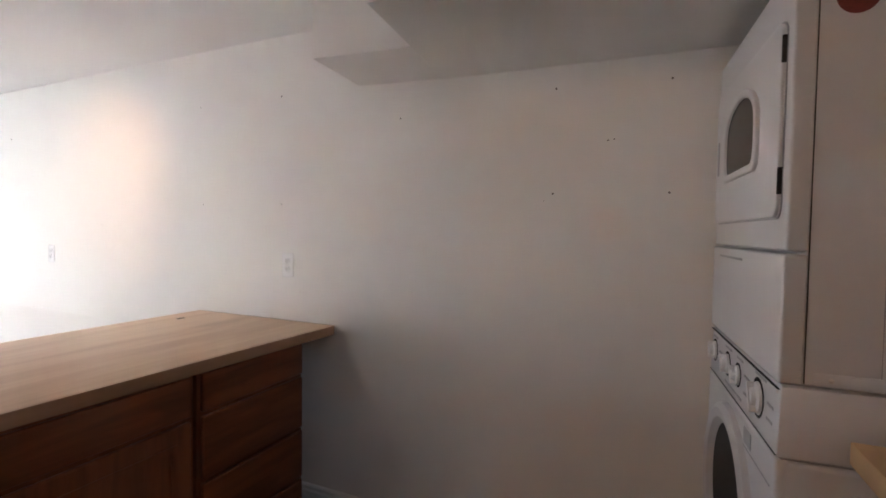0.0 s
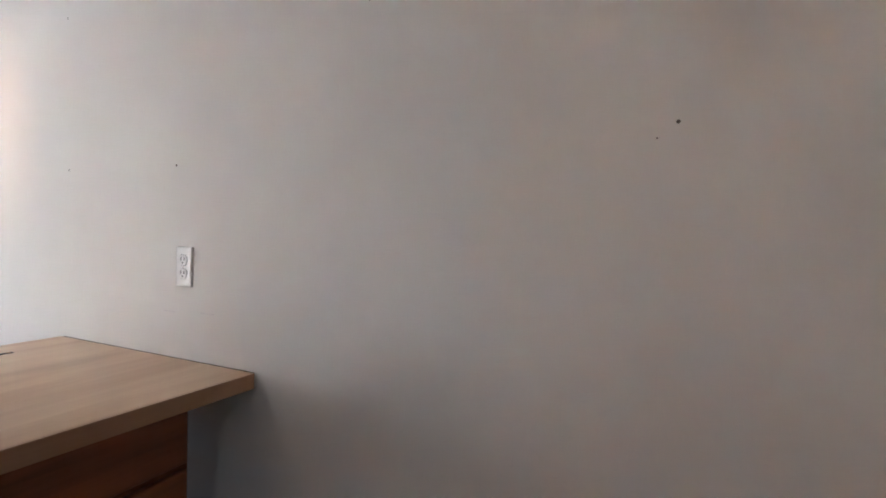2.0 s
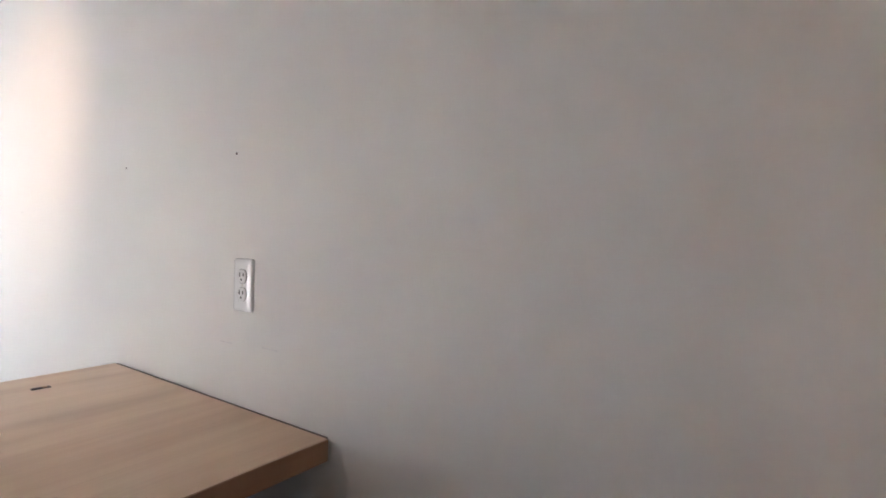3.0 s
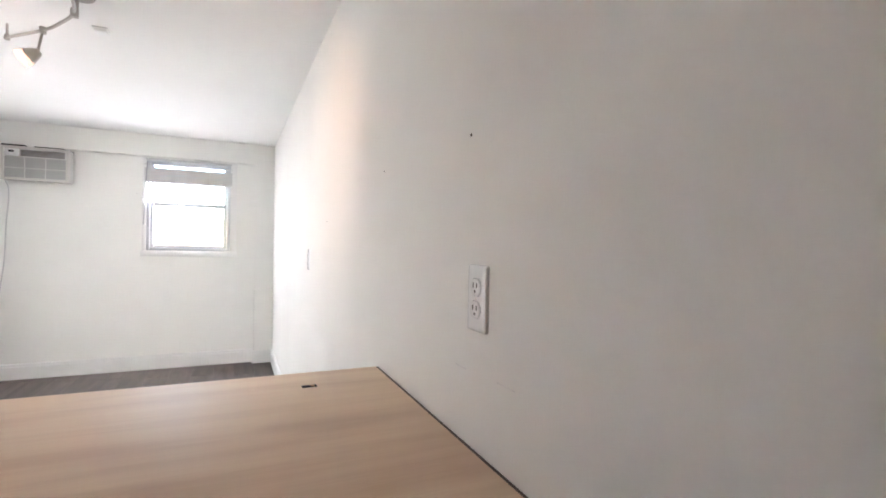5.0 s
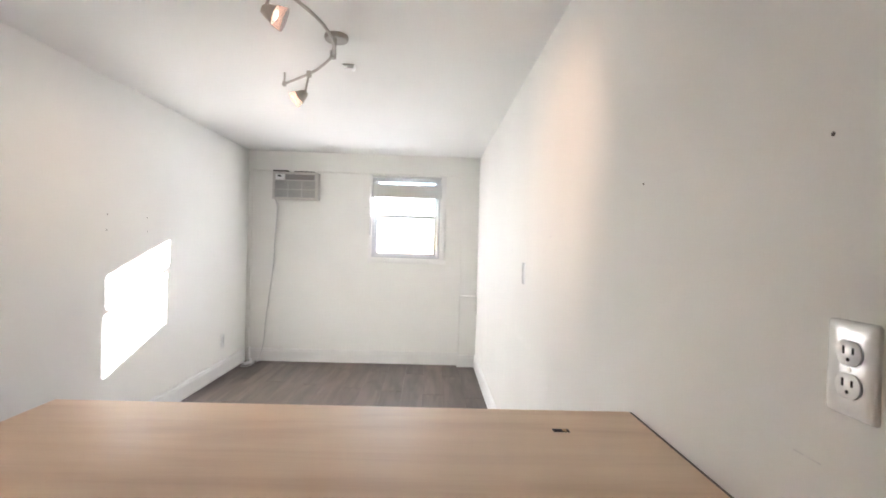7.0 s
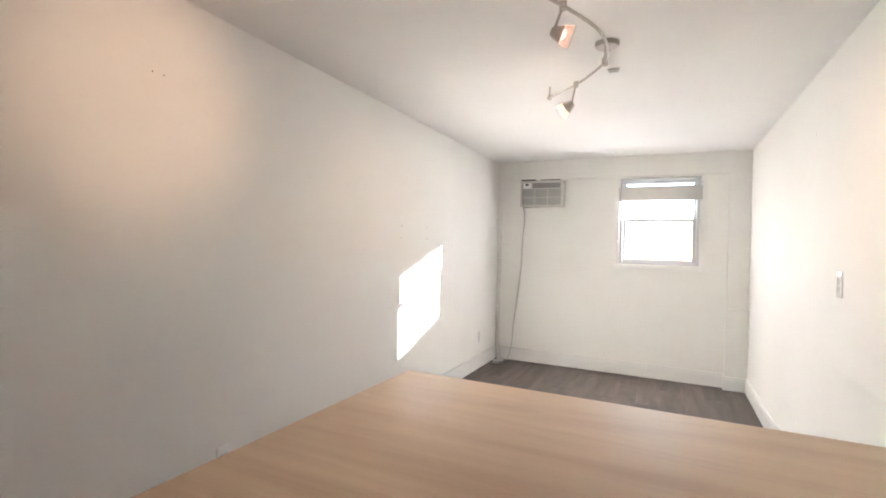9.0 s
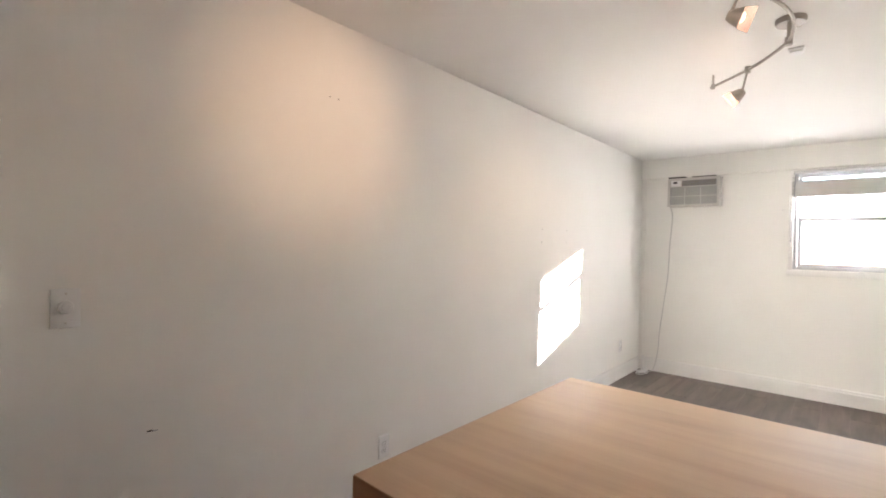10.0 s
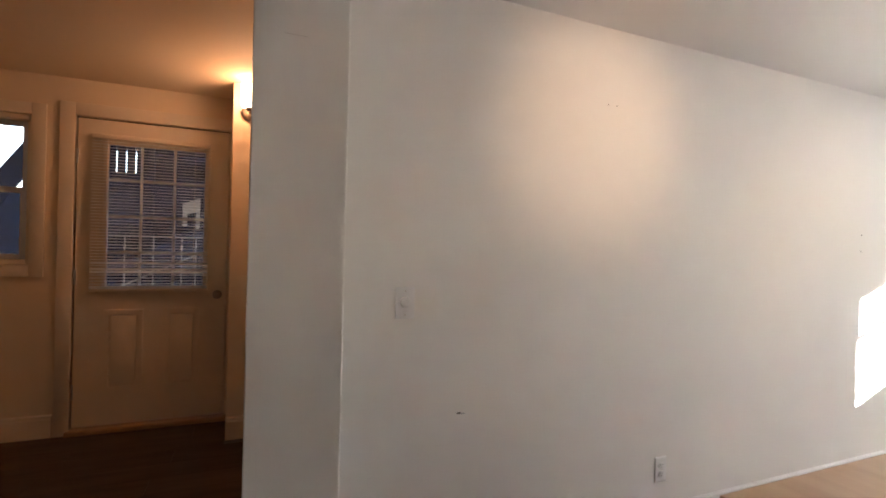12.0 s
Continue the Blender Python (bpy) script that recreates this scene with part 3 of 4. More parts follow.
for y, z, r in ((0.76, 1.953, 0.003), (0.806, 1.952, 0.003), (3.07, 1.453, 0.0045), (3.07, 1.356, 0.0045), (2.665, 1.45, 0.0045), (2.66, 1.354, 0.0045)):
    part("nail_hole", lathe(bmesh.new(), [(r * 1.0, -0.0005), (r * 0.8, 0.0008), (r * 0.5, 0.0004), (0.0, 0.0003)], pose(XW, y, z, 0, 90), 10), HOLE, wall_west)
part("scuff", B(XW - 0.001, XW + 0.0008, 0.072, 0.088, 0.681, 0.686), DARK, wall_west, "short dark scuff")
SCUFF = material("faint_scuff", (0.80, 0.785, 0.76), 0.8, 0.06, 30, 200, 0.05)
for y0, y1, z in ((0.158, 0.211, 1.059), (0.32, 0.366, 1.053)):
    part("scuff", B(-0.0006, 0.001, y0, y1, z - 0.0012, z + 0.0012), SCUFF, wall_east, "faint grey scuff")
part("scuff", B(-1.255, -1.225, YN - 0.0006, YN + 0.001, 1.706, 1.714), SCUFF, wall_north, "faint grey mark")
cap = thing("blank_cover", on_east(2.58, 0.35) @ pose(0, 0.0895, 0), "small grey blank cover low on the wall", "wall plate")
part("plate", lathe(bmesh.new(), [(0.03, 0.0), (0.029, 0.004), (0.02, 0.006), (0.0, 0.0065)], pose(0, 0, 0, 90)), LOUVER, cap)
part("scuff", B(-2.321, -2.3194, -0.59, -0.525, 1.9185, 1.9198), CASE, wall_pier, "thin grey scratch")
part("scuff", B(XW - 0.001, XW + 0.0006, 0.088, 0.105, 0.679, 0.682), GREYPLASTIC, wall_west, "grey scuff")


# ---- counter and base cabinets ----
CZ = 0.92
counter = thing("peninsula_counter", pose(0, 0, 0), "light oak laminate peninsula worktop", "worktop")
bm = bmesh.new()
prism(bm, [(-0.0065, -0.003), (-0.0065, 0.884), (-1.42, 0.890), (-1.42, 0.054)], CZ - 0.042, CZ, axis="z")
bmesh.ops.bevel(bm, geom=[e for e in bm.edges if all(v.co.z > CZ - 0.001 for v in e.verts)], offset=0.002, segments=2, profile=0.5, affect="EDGES")
part("top", bm, COUNTER, counter)
# edge strips that carry the brown and the shade in their color
for name, plan in (("front_edge", [(-0.0065, -0.003), (-1.4215, 0.0542), (-1.4215, 0.0522), (-0.0065, -0.005)]), ("end_edge", [(-1.42, 0.0545), (-1.42, 0.890), (-1.4215, 0.890), (-1.4215, 0.0545)])):
    bm = bmesh.new()
    prism(bm, plan, CZ - 0.0415, CZ - 0.0015, axis="z")
    part(name, bm, EDGEBAND, counter, "brown edge band, shade put into its color")
part("caulk_line", B(-0.0064, -0.0005, 0.004, 0.882, CZ - 0.03, CZ - 0.001), CAULK, counter, "dark gap along the wall")
part("slot_cover", B(-0.233, -0.197, 0.745, 0.762, CZ - 0.002, CZ + 0.0012, 0.0005), DARK, counter, "small dark slot cut in the top")
part("slot_chip", B(-0.212, -0.203, 0.748, 0.759, CZ + 0.0012, CZ + 0.0022), PINE, counter)


def raised_front(name, parent, x0, x1, z0, z1, y, mat, recess):
    """A drawer or door front with a rounded lip and, where asked, a raised field."""
    bm = B(x0, x1, y - 0.019, y, z0, z1, bevel=0.006, seg=3)
    ob = part(name, bm, mat, parent)
    if recess:
        e = 0.055
        part("field_groove", ring_plate(bmesh.new(), [(x0 + e, z0 + e), (x1 - e, z0 + e), (x1 - e, z1 - e), (x0 + e, z1 - e)], [(x0 + e + 0.02, z0 + e + 0.02), (x1 - e - 0.02, z0 + e + 0.02), (x1 - e - 0.02, z1 - e - 0.02), (x0 + e + 0.02, z1 - e - 0.02)], y - 0.0235, y - 0.018), mat, ob)
    return ob


def base_cabinet(x0, x1, y, label, drawers):
    ob = thing("base_cabinet", pose(0, 0, 0), label, "cabinet", "cabinets under the counter")
    bm = bmesh.new()
    box(bm, x0, x1, y, 0.86, 0.10, CZ - 0.0425, 0.002)
    part("body", bm, OAKV, ob)
    part("toe_kick", B(x0 + 0.002, x1 - 0.002, y + 0.07, 0.84, 0.0, 0.10), DARK, ob)
    if drawers:
        for z0, z1 in ((0.728, 0.862), (0.49, 0.712), (0.27, 0.475), (0.125, 0.255)):
            raised_front("drawer_front", ob, x0 + 0.012, x1 - 0.012, z0, z1, y, OAK, False)
    else:
        raised_front("drawer_front", ob, x0 + 0.012, x1 - 0.012, 0.728, 0.862, y, OAK, False)
        mid = x1 - 0.545
        for a, b in ((mid + 0.003, x1 - 0.02),):
            raised_front("door", ob, a, b, 0.125, 0.712, y, OAKV, True)
    return ob


CF = 0.075
base_cabinet(-0.662, -0.138, CF, "stained oak base cabinet with a bank of drawers", True)
base_cabinet(-1.38, -0.676, CF, "stained oak base cabinet with drawer and doors", False)

# a second worktop beside the laundry stack
side_top = thing("kitchen_counter", pose(0, 0, 0), "pale wood kitchen worktop beside the laundry stack", "worktop")
bm = bmesh.new()
box(bm, -2.45, -0.76, -2.33, -1.652, 0.972, 1.012, 0.003)
part("top", bm, PINE, side_top)
# out of view; dark oak chosen here to cut light bounced into the kitchen
cab = thing("base_cabinet", pose(0, 0, 0), "unseen oak base cabinet beside the laundry stack, dark to limit bounce", "cabinet")
part("body", B(-2.43, -0.78, -2.33, -1.70, 0.10, 0.9715, 0.002), OAKV, cab)
part("toe_kick", B(-2.42, -0.83, -2.33, -1.76, 0.0, 0.10), DARK, cab)
for i in range(3):
    part("door", B(-2.42 + i * 0.535, -2.42 + i * 0.535 + 0.52, -1.70, -1.682, 0.13, 0.945, 0.004), OAKV, cab)


# ---- stacked washer and dryer ----
stack = thing("laundry_stack", pose(-0.025, -1.522, 0, 0, 0, 184.2) @ Matrix.Diagonal((0.985, 1, 1.028, 1)), "white stacked washer and dryer against the wall", "washer dryer")
W = 0.665
part("dryer_body", B(0.0, W, 0.03, 0.66, 1.045, 1.83, 0.006, 3), ENAMEL, stack)
part("dryer_front", B(0.0, W + 0.002, -0.002, 0.034, 1.295, 1.832, 0.006, 3), ENAMEL, stack)
part("lower_panel", B(0.0, W + 0.002, -0.006, 0.034, 1.045, 1.289, 0.006, 3), ENAMEL, stack)
part("panel_grip", B(0.10, 0.36, -0.0075, -0.005, 1.262, 1.268, 0.001), GREYPLASTIC, stack)
bm = bmesh.new()
prism(bm, [(u + 0.33, w + 1.548) for u, w in rounded(0.30, 0.188, 0.03)], -0.012, -0.001, bevel=0.004)
ddoor = part("dryer_door", bm, ENAMEL, stack)
bm = bmesh.new()
ring_plate(bm, [(u + 0.33, w + 1.548) for u, w in rounded(0.304, 0.192, 0.032)], [(u + 0.33, w + 1.548) for u, w in rounded(0.30, 0.188, 0.03)], -0.004, -0.001)
part("door_gap", bm, GREYPLASTIC, stack)


def arch(cx, z0, w, h, k=14):
    """A window outline: straight foot with rounded corners and an arched head."""
    out = [(cx + w * s, z0 + q) for s, q in ((0.86, 0.0), (0.96, 0.012), (1.0, 0.04))]
    out += [(cx + w * math.cos(math.pi * i / k), z0 + h * 0.45 + h * 0.55 * math.sin(math.pi * i / k) ** 0.75) for i in range(k + 1)]
    return out + [(cx - w * s, z0 + q) for s, q in ((1.0, 0.04), (0.96, 0.012), (0.86, 0.0))]


bm = bmesh.new()
ring_plate(bm, arch(0.33, 1.468, 0.168, 0.208), arch(0.33, 1.487, 0.146, 0.17), -0.021, -0.010)
bmesh.ops.bevel(bm, geom=[e for e in bm.edges if all(v.co.y < -0.020 for v in e.verts)], offset=0.004, segments=3, profile=0.5, affect="EDGES")
part("window_ring", bm, ENAMEL, ddoor)
bm = bmesh.new()
prism(bm, arch(0.33, 1.487, 0.147, 0.171), -0.0145, -0.0115)
part("window_glass", bm, DARKGLASS, ddoor, "smoked glass door window")
for z in (1.43, 1.68):
    part("hinge", B(0.630, 0.634, -0.0122, -0.003, z - 0.026, z + 0.026, 0.001), DARK, ddoor, "dark hinge")
part("door_grip", B(0.055, 0.075, -0.0135, -0.011, 1.50, 1.60, 0.002), GREYPLASTIC, ddoor)

bm = bmesh.new()
prism(bm, [(-0.004, 0.903), (0.64, 0.903), (0.64, 1.04), (0.0, 1.04)], 0.002, W - 0.002, axis="x")
bmesh.ops.bevel(bm, geom=bm.edges[:], offset=0.006, segments=2, profile=0.5, affect="EDGES")
panel = part("control_panel", bm, ENAMEL, stack)


def panel_pose(x, z):
    s = (z - 0.905) / 0.135
    return pose(x, -0.004 + 0.004 * s, z) @ pose(0, 0, 0, 90)


for x, r in ((0.06, 0.026), (0.23, 0.026), (0.345, 0.024), (0.525, 0.034)):
    m = panel_pose(x, 0.975)
    k = part("knob", lathe(bmesh.new(), [(r, 0.0), (r * 0.96, 0.006), (r * 0.62, 0.009), (r * 0.58, 0.016), (r * 0.5, 0.018), (0.0, 0.018)], m), PLASTIC, panel)
    part("dial_ring", lathe(bmesh.new(), [(r * 1.28, 0.0), (r * 1.28, 0.0012), (r * 1.1, 0.0013), (r * 1.1, 0.0)], m), DARK, panel)
    bm = bmesh.new()
    box(bm, -r * 0.16, r * 0.16, -r * 0.95, r * 0.95, 0.006, 0.021, 0.002)
    bmesh.ops.transform(bm, matrix=m @ pose(0, 0, 0, 0, 0, 25), verts=bm.verts[:])
    part("pointer", bm, PLASTIC, k)
for x, z, w in ((0.06, 1.015, 0.03), (0.14, 0.985, 0.02), (0.145, 0.955, 0.025), (0.23, 1.017, 0.035), (0.295, 0.96, 0.02), (0.355, 1.017, 0.03), (0.43, 0.99, 0.025), (0.44, 0.95, 0.03), (0.535, 1.024, 0.04), (0.61, 0.985, 0.02), (0.61, 0.955, 0.02), (0.3, 0.925, 0.09)):
    bm = bmesh.new()
    box(bm, -w, w, -0.003, 0.003, 0.0002, 0.0012)
    bmesh.ops.transform(bm, matrix=panel_pose(x, z), verts=bm.verts[:])
    part("printed_bar", bm, GREYPLASTIC, panel, "grey print")
for z in (0.9065, 1.0335):
    part("panel_edge", B(0.006, W - 0.006, -0.0052, 0.0, z - 0.0007, z + 0.0007), DARK, panel, "dark seam of the panel")
for x in (0.02, 0.645):
    part("screw", lathe(bmesh.new(), [(0.006, 0), (0.0, 0.003)], panel_pose(x, 1.026), 10), STEEL, panel)
part("panel_seam", B(0.004, W - 0.004, 0.004, 0.5, 0.9, 0.903), GREYPLASTIC, stack)

part("washer_body", B(0.0, W, 0.0, 0.66, 0.02, 0.899, 0.012, 3), ENAMEL, stack)
part("washer_front", B(0.0, W, -0.006, 0.02, 0.09, 0.9, 0.007, 3), ENAMEL, stack)
part("kick_panel", B(0.01, W - 0.01, -0.015, 0.03, 0.0, 0.085, 0.004), ENAMEL, stack)
M = pose(0.30, -0.006, 0.635, 90)
wdoor = part("washer_door", lathe(bmesh.new(), [(0.246, -0.002), (0.243, 0.014), (0.228, 0.022), (0.204, 0.018), (0.19, 0.002), (0.19, -0.004)], M, 48), ENAMEL, stack)
part("door_glass", lathe(bmesh.new(), [(0.193, 0.0015), (0.17, 0.0008), (0.12, 0.0006), (0.0, 0.0005)], M, 40), DARK, wdoor, "dark door glass")
part("door_latch", B(0.53, 0.555, -0.026, -0.004, 0.59, 0.68, 0.006), ENAMEL, wdoor)
part("drawer_line", B(0.42, 0.64, -0.0075, -0.0055, 0.835, 0.838), GREYPLASTIC, stack)
part("drawer_line", B(0.28, 0.36, -0.0075, -0.0055, 0.862, 0.865), GREYPLASTIC, stack)
part("info_label", B(0.44, 0.50, -0.0075, -0.0055, 0.845, 0.882), GREYPLASTIC, stack, "small grey label")
# side details
part("side_seam", B(W - 0.001, W + 0.0008, 0.0345, 0.0365, 1.05, 1.825), DARK, stack)
part("side_seam", B(W - 0.001, W + 0.001, 0.152, 0.1535, 1.07, 1.825), GREYPLASTIC, stack)
part("joining_strip", B(W - 0.002, W + 0.003, 0.05, 0.62, 1.048, 1.072, 0.002), ENAMEL, stack)
part("strip_screw", lathe(bmesh.new(), [(0.005, 0), (0.0, 0.003)], pose(W + 0.003, 0.078, 1.060, 0, 90), 10), STEEL, stack)
bm = bmesh.new()
lathe(bm, [(0.034, 0.0), (0.034, 0.0015), (0.0, 0.0016)], pose(W, 0.094, 1.752, 0, 90), 28)
part("round_label", bm, RED, stack, "dark red oval label")


# ---- hall: back door, window, wall lamp ----
door_1 = thing("door_1", pose(XD - 0.055, DY1, 0, 0, 0, -90), "cream steel back door with a blind over its panes", "door", kind="structure")
# local x runs from the knob side towards the hinges, local -y faces the outside
DW, Y0, Y1 = DY1 - DY0, 0.0, 0.044
GX0, GX1, GZ0, GZ1 = 0.15, 0.76, 0.97, 1.965
bm = bmesh.new()
for b in ((0.006, GX0, DZ0 + 0.008, DZ1 - 0.008), (GX1, DW - 0.006, DZ0 + 0.008, DZ1 - 0.008), (GX0, GX1, DZ0 + 0.008, GZ0), (GX0, GX1, GZ1, DZ1 - 0.008)):
    box(bm, b[0], b[1], Y0, Y1, b[2], b[3])
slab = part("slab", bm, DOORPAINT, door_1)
gframe = frame_bars(door_1, "glass_frame", GX0 - 0.025, GX1 + 0.025, GZ0 - 0.025, GZ1 + 0.025, 0.035, Y1 - 0.03, Y1 + 0.012, DOORPAINT, 0.004)
pane = part("pane", B(GX0, GX1, 0.020, 0.024, GZ0, GZ1), GLASS, gframe, "clear door glass")
pane.visible_shadow = False
for i in (1, 2):
    x = GX0 + (GX1 - GX0) * i / 3
    part("muntin", B(x - 0.008, x + 0.008, 0.024, 0.034, GZ0, GZ1, 0.002), TRIM, gframe)
for i in (1, 2, 3):
    z = GZ0 + (GZ1 - GZ0) * i / 4
    part("muntin", B(GX0, GX1, 0.024, 0.032, z - 0.008, z + 0.008, 0.002), TRIM, gframe)
for x0, x1 in ((0.155, 0.385), (0.505, 0.735)):
    x0, x1 = DW - x1 - 0.02, DW - x0 - 0.02
    e = 0.03
    mold = part("panel_molding", ring_plate(bmesh.new(), [(x0, 0.27), (x1, 0.27), (x1, 0.83), (x0, 0.83)], [(x0 + e, 0.30), (x1 - e, 0.30), (x1 - e, 0.80), (x0 + e, 0.80)], Y1 + 0.007, Y1 - 0.002), DOORPAINT, door_1)
    part("raised_panel", B(x0 + e + 0.012, x1 - e - 0.012, Y1 - 0.002, Y1 + 0.006, 0.312, 0.788, 0.005), DOORPAINT, door_1)
part("door_knob", lathe(bmesh.new(), [(0.032, 0.0), (0.03, 0.006), (0.012, 0.010), (0.011, 0.035), (0.024, 0.042), (0.027, 0.056), (0.02, 0.066), (0.0, 0.069)], pose(0.062, Y1, 0.925, -90)), BRONZE, door_1, "aged bronze knob")
for z in (0.28, 1.05, 1.86):
    part("hinge", B(DW - 0.012, DW + 0.012, Y1 - 0.004, Y1 + 0.008, z - 0.05, z + 0.05, 0.002), STEEL, door_1)
part("threshold", B(-0.02, DW + 0.02, -0.02, 0.10, 0.0, 0.034, 0.006), PINE, door_1, "worn wooden threshold")
part("weather_strip", B(0.0, DW, Y0 + 0.004, Y1 - 0.006, DZ1 - 0.007, DZ1 - 0.001), DARK, door_1)
bm = bmesh.new()
box(bm, DW, DW + 0.085, 0.055, 0.075, 0.0, DZ1 + 0.085, 0.004)
box(bm, -0.028, DW, 0.055, 0.075, DZ1, DZ1 + 0.085, 0.004)
box(bm, DW - 0.03, DW + 0.02, -0.06, -0.003, 0.0, DZ1)
box(bm, -0.03, 0.03, -0.06, -0.003, 0.0, DZ1)
box(bm, 0.03, DW - 0.03, -0.06, -0.003, DZ1 - 0.03, DZ1)
box(bm, DW, DW + 0.02, -0.003, 0.055, 0.0, DZ1)
part("casing", bm, DOORPAINT, door_1)

door_blind = thing("door_blind", pose(XD - 0.055, DY1, 0, 0, 0, -90), "cream slatted mini blind hung on the door", "blind")
BX0, BX1, BY = 0.13, 0.835, Y1 + 0.028
part("headrail", B(BX0, BX1, Y1 + 0.012, Y1 + 0.042, 1.985, 2.015, 0.003), DOORPAINT, door_blind)
slat_mesh = None
for i in range(48):
    z = 1.97 - i * 0.0205
    if slat_mesh is None:
        bm = bmesh.new()
        for k in range(3):
            a, b = -0.0115 + k * 0.0077, -0.0115 + (k + 1) * 0.0077
            za, zb = 0.0022 * (1 - (a / 0.0115) ** 2) - a * 0.09, 0.0022 * (1 - (b / 0.0115) ** 2) - b * 0.09
            v = [bm.verts.new(p) for p in ((BX0, BY + a, za), (BX1, BY + a, za), (BX1, BY + b, zb), (BX0, BY + b, zb))]
            w = [bm.verts.new(q.co - Vector((0, 0, 0.0012))) for q in v]
            bm.faces.new(v)
            bm.faces.new(w[::-1])
            for q in range(4):
                bm.faces.new((v[q], w[q], w[(q + 1) % 4], v[(q + 1) % 4]))
        s = part("slat", bm, TRIM, door_blind, smooth=None)
        slat_mesh = s.data
    else:
        s = new("slat", slat_mesh)
        s.parent = door_blind
    s.location.z = z
    if i in (40, 42, 43):
        s.rotation_euler.x, s.location.y = -0.6, BY * 0.175
        s.location.z = z + BY * 0.565
part("bottom_rail", B(BX0 - 0.003, BX1 + 0.003, BY - 0.013, BY + 0.013, 0.955, 0.972, 0.004), DOORPAINT, door_blind)
for i in range(5):
    s = new("slat", slat_mesh)
    s.parent, s.location.z = door_blind, 0.976 + i * 0.004
for x in (BX0 + 0.09, BX1 - 0.09):
    part("ladder_cord", rod(bmesh.new(), (x, BY + 0.013, 0.96), (x, BY + 0.013, 1.99), 0.0014, seg=6), DOORPAINT, door_blind)

window_2 = thing("window_2", pose(XD, HY1, 0, 0, 0, -90), "cream framed sash window beside the back door", "window", kind="structure")
HW = HY1 - HY0
frame_bars(window_2, "window_frame", 0.0, HW, HZ0, HZ1, 0.035, -0.09, -0.03, DOORPAINT)
l2 = frame_bars(window_2, "lower_sash", 0.035, HW - 0.035, HZ0 + 0.035, 1.63, 0.035, -0.062, -0.036, VINYL)
u2 = frame_bars(window_2, "upper_sash", 0.035, HW - 0.035, 1.60, HZ1 - 0.035, 0.035, -0.088, -0.063, VINYL)
for par, z0, z1, y in ((l2, HZ0 + 0.07, 1.595, -0.05), (u2, 1.635, HZ1 - 0.07, -0.076)):
    p = part("pane", B(0.07, HW - 0.07, y - 0.002, y + 0.002, z0, z1), GLASS, par, "clear window pane")
    p.visible_shadow = False
bm = bmesh.new()
box(bm, -0.075, 0.0, 0.0, 0.02, HZ0 - 0.075, HZ1 + 0.075, 0.004)
box(bm, HW, HW + 0.075, 0.0, 0.02, HZ0 - 0.075, HZ1 + 0.075, 0.004)
box(bm, 0.0, HW, 0.0, 0.02, HZ0 - 0.075, HZ0, 0.004)
box(bm, 0.0, HW, 0.0, 0.02, HZ1, HZ1 + 0.075, 0.004)
part("casing", bm, DOORPAINT, window_2)
part("blind_rail", B(0.02, HW - 0.02, -0.03, -0.002, HZ1 - 0.035, HZ1 - 0.002, 0.003), DOORPAINT, window_2)

sconce = thing("wall_lamp", pose(XJ, -0.69, 2.24), "lit opal glass wall lamp with a dark bracket", "wall lamp")
part("backplate", lathe(bmesh.new(), [(0.055, 0.0), (0.055, 0.012), (0.04, 0.02), (0.0, 0.021)], pose(0, 0, -0.06, 0, 90)), BRONZE, sconce)
part("arm", tube(bmesh.new(), [(0.01, 0, -0.06), (0.07, 0, -0.085), (0.125, 0, -0.09), (0.13, 0, -0.07)], 0.008), BRONZE, sconce)
part("cup", lathe(bmesh.new(), [(0.0, -0.082), (0.02, -0.08), (0.028, -0.066), (0.028, -0.062), (0.0, -0.06)], pose(0.13, 0, 0)), BRONZE, sconce)
sh = part("shade", lathe(bmesh.new(), [(0.0, -0.062), (0.045, -0.06), (0.056, -0.045), (0.056, 0.085), (0.052, 0.085), (0.052, -0.042), (0.0, -0.056)], pose(0.13, 0, 0), 32), SHADE, sconce, "lit opal glass shade")
sh.visible_shadow = False
hall_lamp = lamp("hall_lamp", "POINT", 0.023, (1.0, 0.28, 0.11), pose(XJ + 0.13, -0.69, 2.25))
hall_lamp.data.shadow_soft_size = 0.045

# ---- outside the back door ----
ground = structure("ground", [(-60, 60, -60, 60, -0.3, -0.125)], DARKGROUND, "plain yard ground, kept dark to limit bounced light", "ground")
deck = thing("timber_stair", pose(-6.6, 0, -0.125), "timber stair and deck outside, blue shade put into its color", "stair")
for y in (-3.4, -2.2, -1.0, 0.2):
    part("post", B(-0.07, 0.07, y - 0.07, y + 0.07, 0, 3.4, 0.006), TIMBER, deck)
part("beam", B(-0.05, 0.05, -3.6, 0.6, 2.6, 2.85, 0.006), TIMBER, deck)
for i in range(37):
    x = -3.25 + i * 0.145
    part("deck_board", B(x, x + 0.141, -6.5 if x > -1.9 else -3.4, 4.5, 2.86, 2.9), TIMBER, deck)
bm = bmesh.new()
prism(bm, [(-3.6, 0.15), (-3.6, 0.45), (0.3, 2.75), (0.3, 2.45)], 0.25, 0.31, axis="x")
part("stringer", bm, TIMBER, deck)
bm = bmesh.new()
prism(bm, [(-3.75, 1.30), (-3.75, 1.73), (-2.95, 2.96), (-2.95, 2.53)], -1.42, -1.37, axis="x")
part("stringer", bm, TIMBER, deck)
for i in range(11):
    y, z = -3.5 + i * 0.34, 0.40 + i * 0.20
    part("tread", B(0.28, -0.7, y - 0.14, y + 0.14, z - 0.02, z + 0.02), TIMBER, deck)
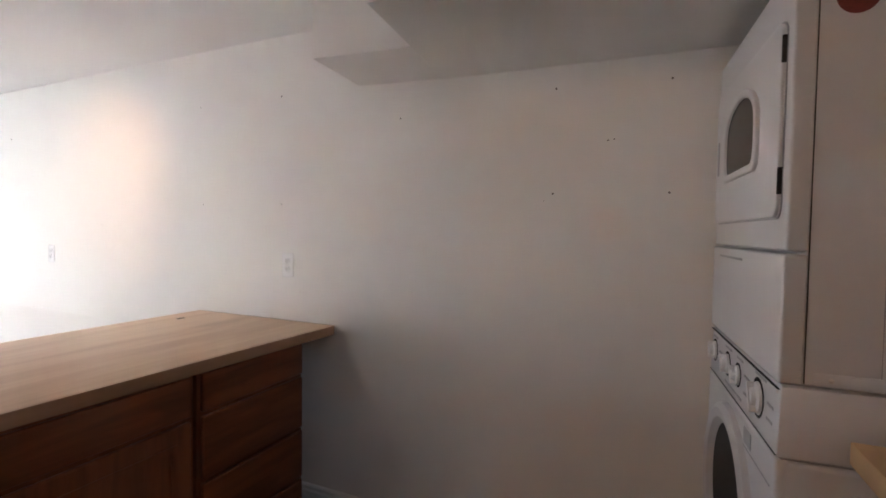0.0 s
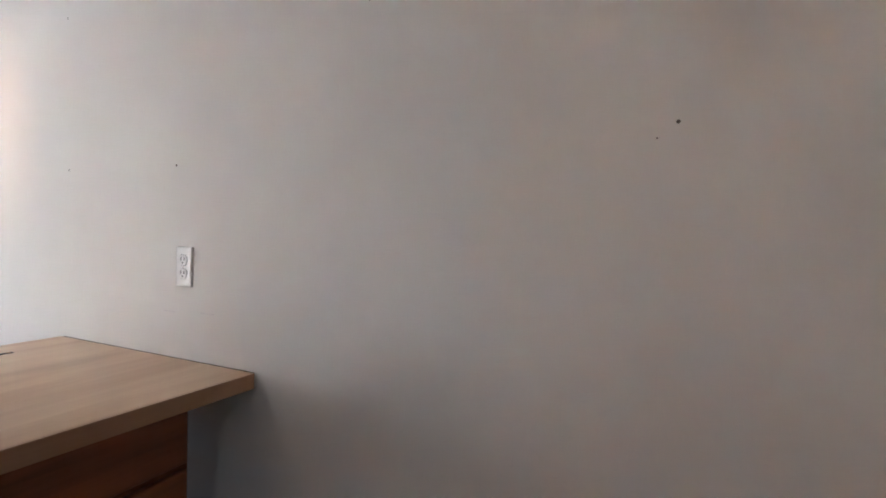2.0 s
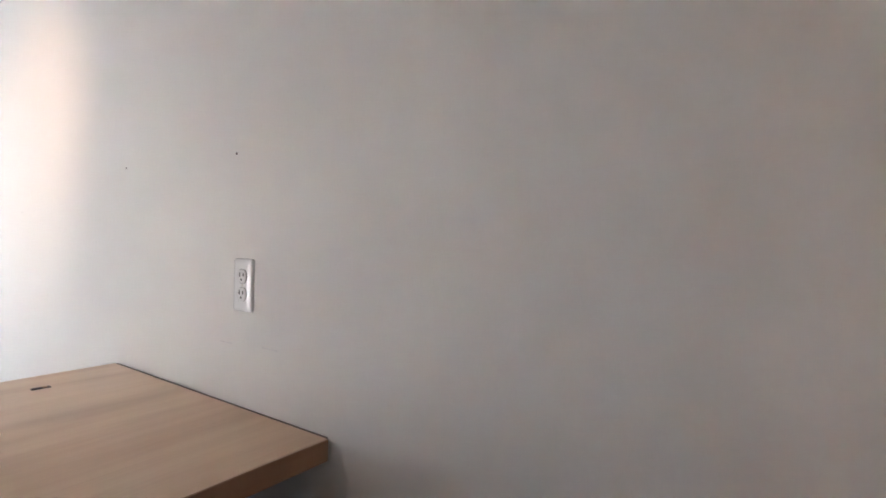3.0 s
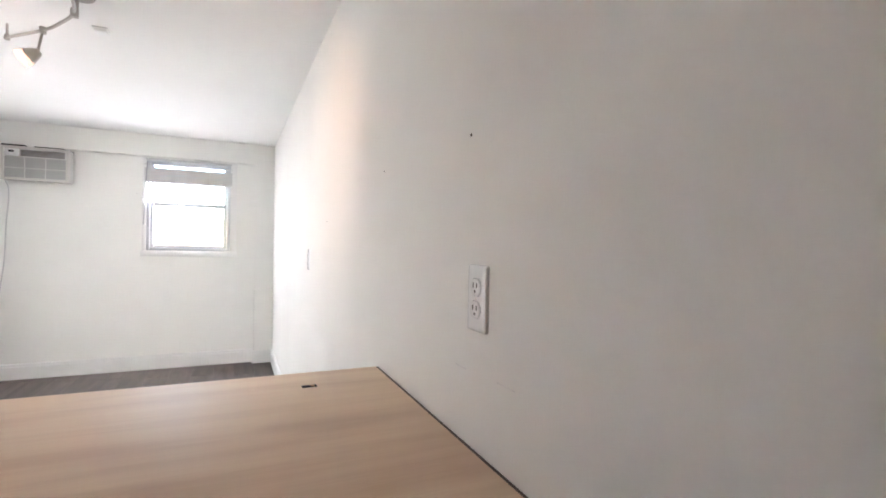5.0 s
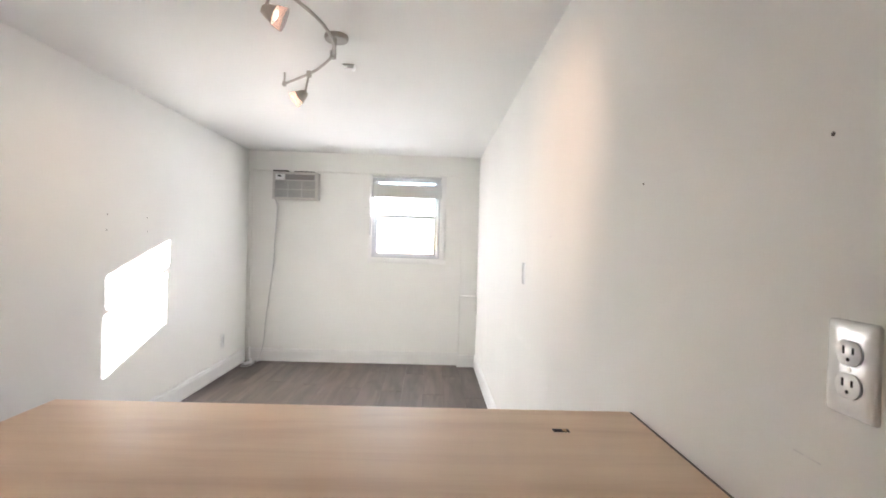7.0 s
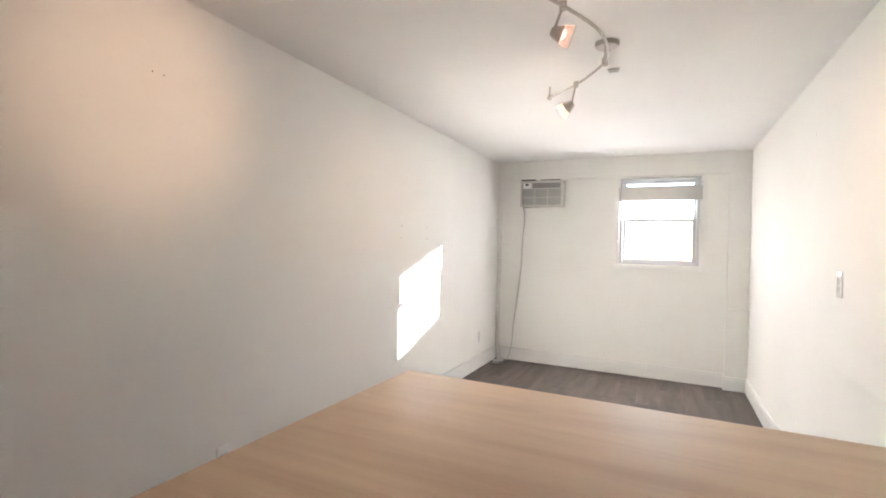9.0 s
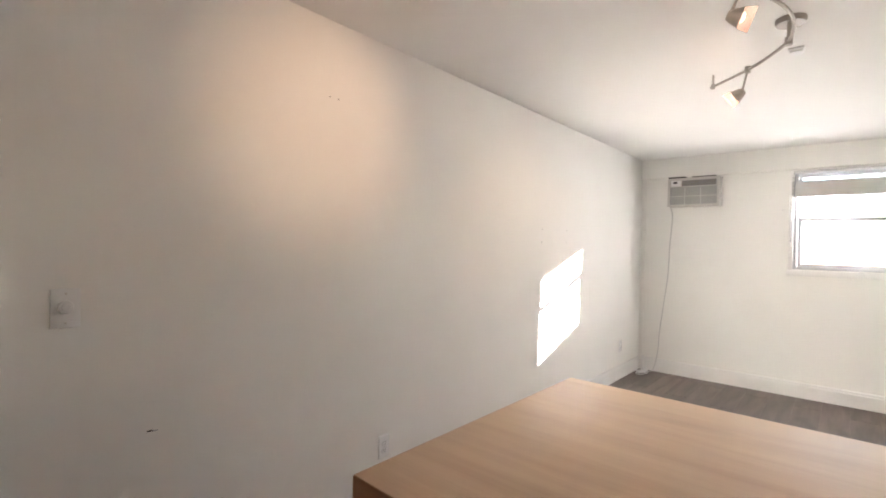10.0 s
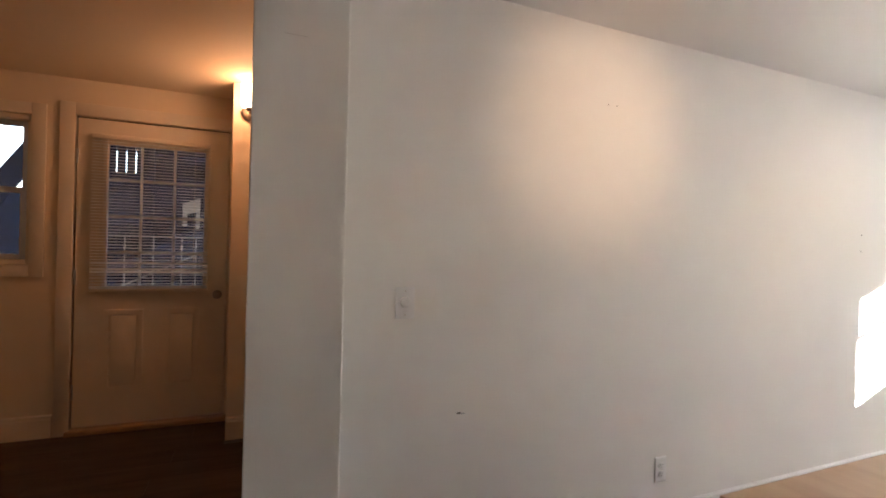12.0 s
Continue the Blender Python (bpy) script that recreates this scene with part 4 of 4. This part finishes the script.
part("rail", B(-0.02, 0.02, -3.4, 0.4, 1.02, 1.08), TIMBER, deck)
for i in range(26):
    y = -3.35 + i * 0.145
    part("baluster", B(-0.02, 0.02, y - 0.02, y + 0.02, 0.1, 1.03), TIMBER, deck)
rail_up = thing("deck_railing", pose(-8.0, 0, 2.1), "grey railing between dark posts on the deck outside", "railing")
for y in (-3.85, -1.9):
    part("post", B(-0.05, 0.05, y - 0.05, y + 0.05, -2.225, 0.62), TIMBER, rail_up)
for z in (0.02, 0.50):
    part("rail", B(-0.03, 0.03, -3.1, -1.95, z, z + 0.05), TIMBER, rail_up)
for i in range(11):
    part("baluster", B(-0.02, 0.02, -3.1 + i * 0.105, -3.012 + i * 0.105, 0.05, 0.51), TIMBER, rail_up)
handrail = thing("stair_handrail", pose(-6.1, 0, -0.125), "pale painted railing beside the stair outside", "railing")
for y in (-1.95, -1.05):
    part("post", B(-0.03, 0.03, y - 0.03, y + 0.03, 0, 1.5, 0.004), TIMBER, handrail)
for y in (-1.763, -1.529, -1.291, -1.168):
    part("baluster", rod(bmesh.new(), (0, y, 0.99), (0, y, 1.47), 0.006, seg=8), SLATS, handrail)
    part("collar", rod(bmesh.new(), (0, y, 1.36), (0, y, 1.385), 0.011, seg=8), SLATS, handrail)
for a, b in (((0.0, -1.95, 0.99), (0.0, -1.05, 0.99)), ((0.0, -1.95, 1.47), (0.0, -1.05, 1.47)), ((0.03, -1.80, 0.99), (0.03, -1.08, 1.34))):
    part("rail", rod(bmesh.new(), a, b, 0.007, seg=8), SLATS, handrail)
# pale plate added where a bright bit of light shows behind the blind
bm = bmesh.new()
prism(bm, [(-1.29, 1.585), (-1.29, 1.80), (-1.14, 1.86), (-1.14, 1.56), (-1.175, 1.56), (-1.175, 1.72), (-1.25, 1.70), (-1.25, 1.585)], 0.48, 0.51, axis="x")
part("bright_patch", bm, SLATS, deck, "pale plate added as a bright patch")
fence = thing("board_fence", pose(-9.2, 0, -0.125), "board fence behind the stair, blue shade put into its color", "fence")
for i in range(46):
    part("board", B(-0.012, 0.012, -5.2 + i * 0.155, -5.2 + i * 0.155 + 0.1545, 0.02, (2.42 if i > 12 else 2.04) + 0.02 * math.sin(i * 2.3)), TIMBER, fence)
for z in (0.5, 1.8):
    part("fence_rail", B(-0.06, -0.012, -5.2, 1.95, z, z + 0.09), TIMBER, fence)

house = thing("neighbor_house", pose(-9.9, 0, -0.125), "neighboring house beyond the fence, shade put into its color", "house")
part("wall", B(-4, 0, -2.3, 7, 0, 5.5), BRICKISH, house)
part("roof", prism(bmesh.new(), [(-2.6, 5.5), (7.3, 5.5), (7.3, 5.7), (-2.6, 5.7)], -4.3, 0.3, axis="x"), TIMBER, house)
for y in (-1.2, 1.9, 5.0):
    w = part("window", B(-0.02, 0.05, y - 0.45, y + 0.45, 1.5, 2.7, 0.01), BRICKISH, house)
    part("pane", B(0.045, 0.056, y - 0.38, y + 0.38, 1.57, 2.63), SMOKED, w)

# ---- floor planks ----
PL, PW = 1.22, 0.184
plank_cache = {}
strips = []
for r in range(int(-XD / PW) + 1):
    x1 = -r * PW
    x0 = max(x1 - PW + 0.0008, XD)
    south = -2.33 if x1 > -2.5 else -3.1
    if x0 >= XW:
        strips.append((r, x0, x1, south, YN))
    else:
        strips.append((r, x0, x1, south, -0.40 if x0 > XJ else -0.80))
        if x1 > XW + 0.01:
            strips.append((r, XW, x1, -0.3985, YN))
for r, x0, x1, ya, yb in strips:
    y = ya - (r * 0.47 % 1.0) * PL
    while y < yb:
        y0, y1 = max(y, ya), min(y + PL - 0.0016, yb)
        y += PL
        # planks south of y 0.5 are darker brown, which also cuts kitchen bounce
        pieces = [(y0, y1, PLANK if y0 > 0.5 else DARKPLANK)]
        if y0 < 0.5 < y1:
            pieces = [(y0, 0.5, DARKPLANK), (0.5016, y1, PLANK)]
        for a, b, mat in pieces:
            if b - a < 0.02:
                continue
            w, d, c = round(x1 - x0, 3), round(b - a, 3), 0.0009
            key = (w, d, mat.name)
            if key not in plank_cache:
                me = bpy.data.meshes.new("plank")
                bm = bmesh.new()
                top = [bm.verts.new(p) for p in ((c, c, 0), (w - c, c, 0), (w - c, d - c, 0), (c, d - c, 0))]
                mid = [bm.verts.new(p) for p in ((0, 0, -c), (w, 0, -c), (w, d, -c), (0, d, -c))]
                low = [bm.verts.new(p) for p in ((0, 0, -0.012), (w, 0, -0.012), (w, d, -0.012), (0, d, -0.012))]
                bm.faces.new(top)
                for p, q in ((mid, top), (low, mid)):
                    for k in range(4):
                        bm.faces.new((p[k], p[(k + 1) % 4], q[(k + 1) % 4], q[k]))
                bm.to_mesh(me)
                bm.free()
                me.materials.append(mat)
                plank_cache[key] = me
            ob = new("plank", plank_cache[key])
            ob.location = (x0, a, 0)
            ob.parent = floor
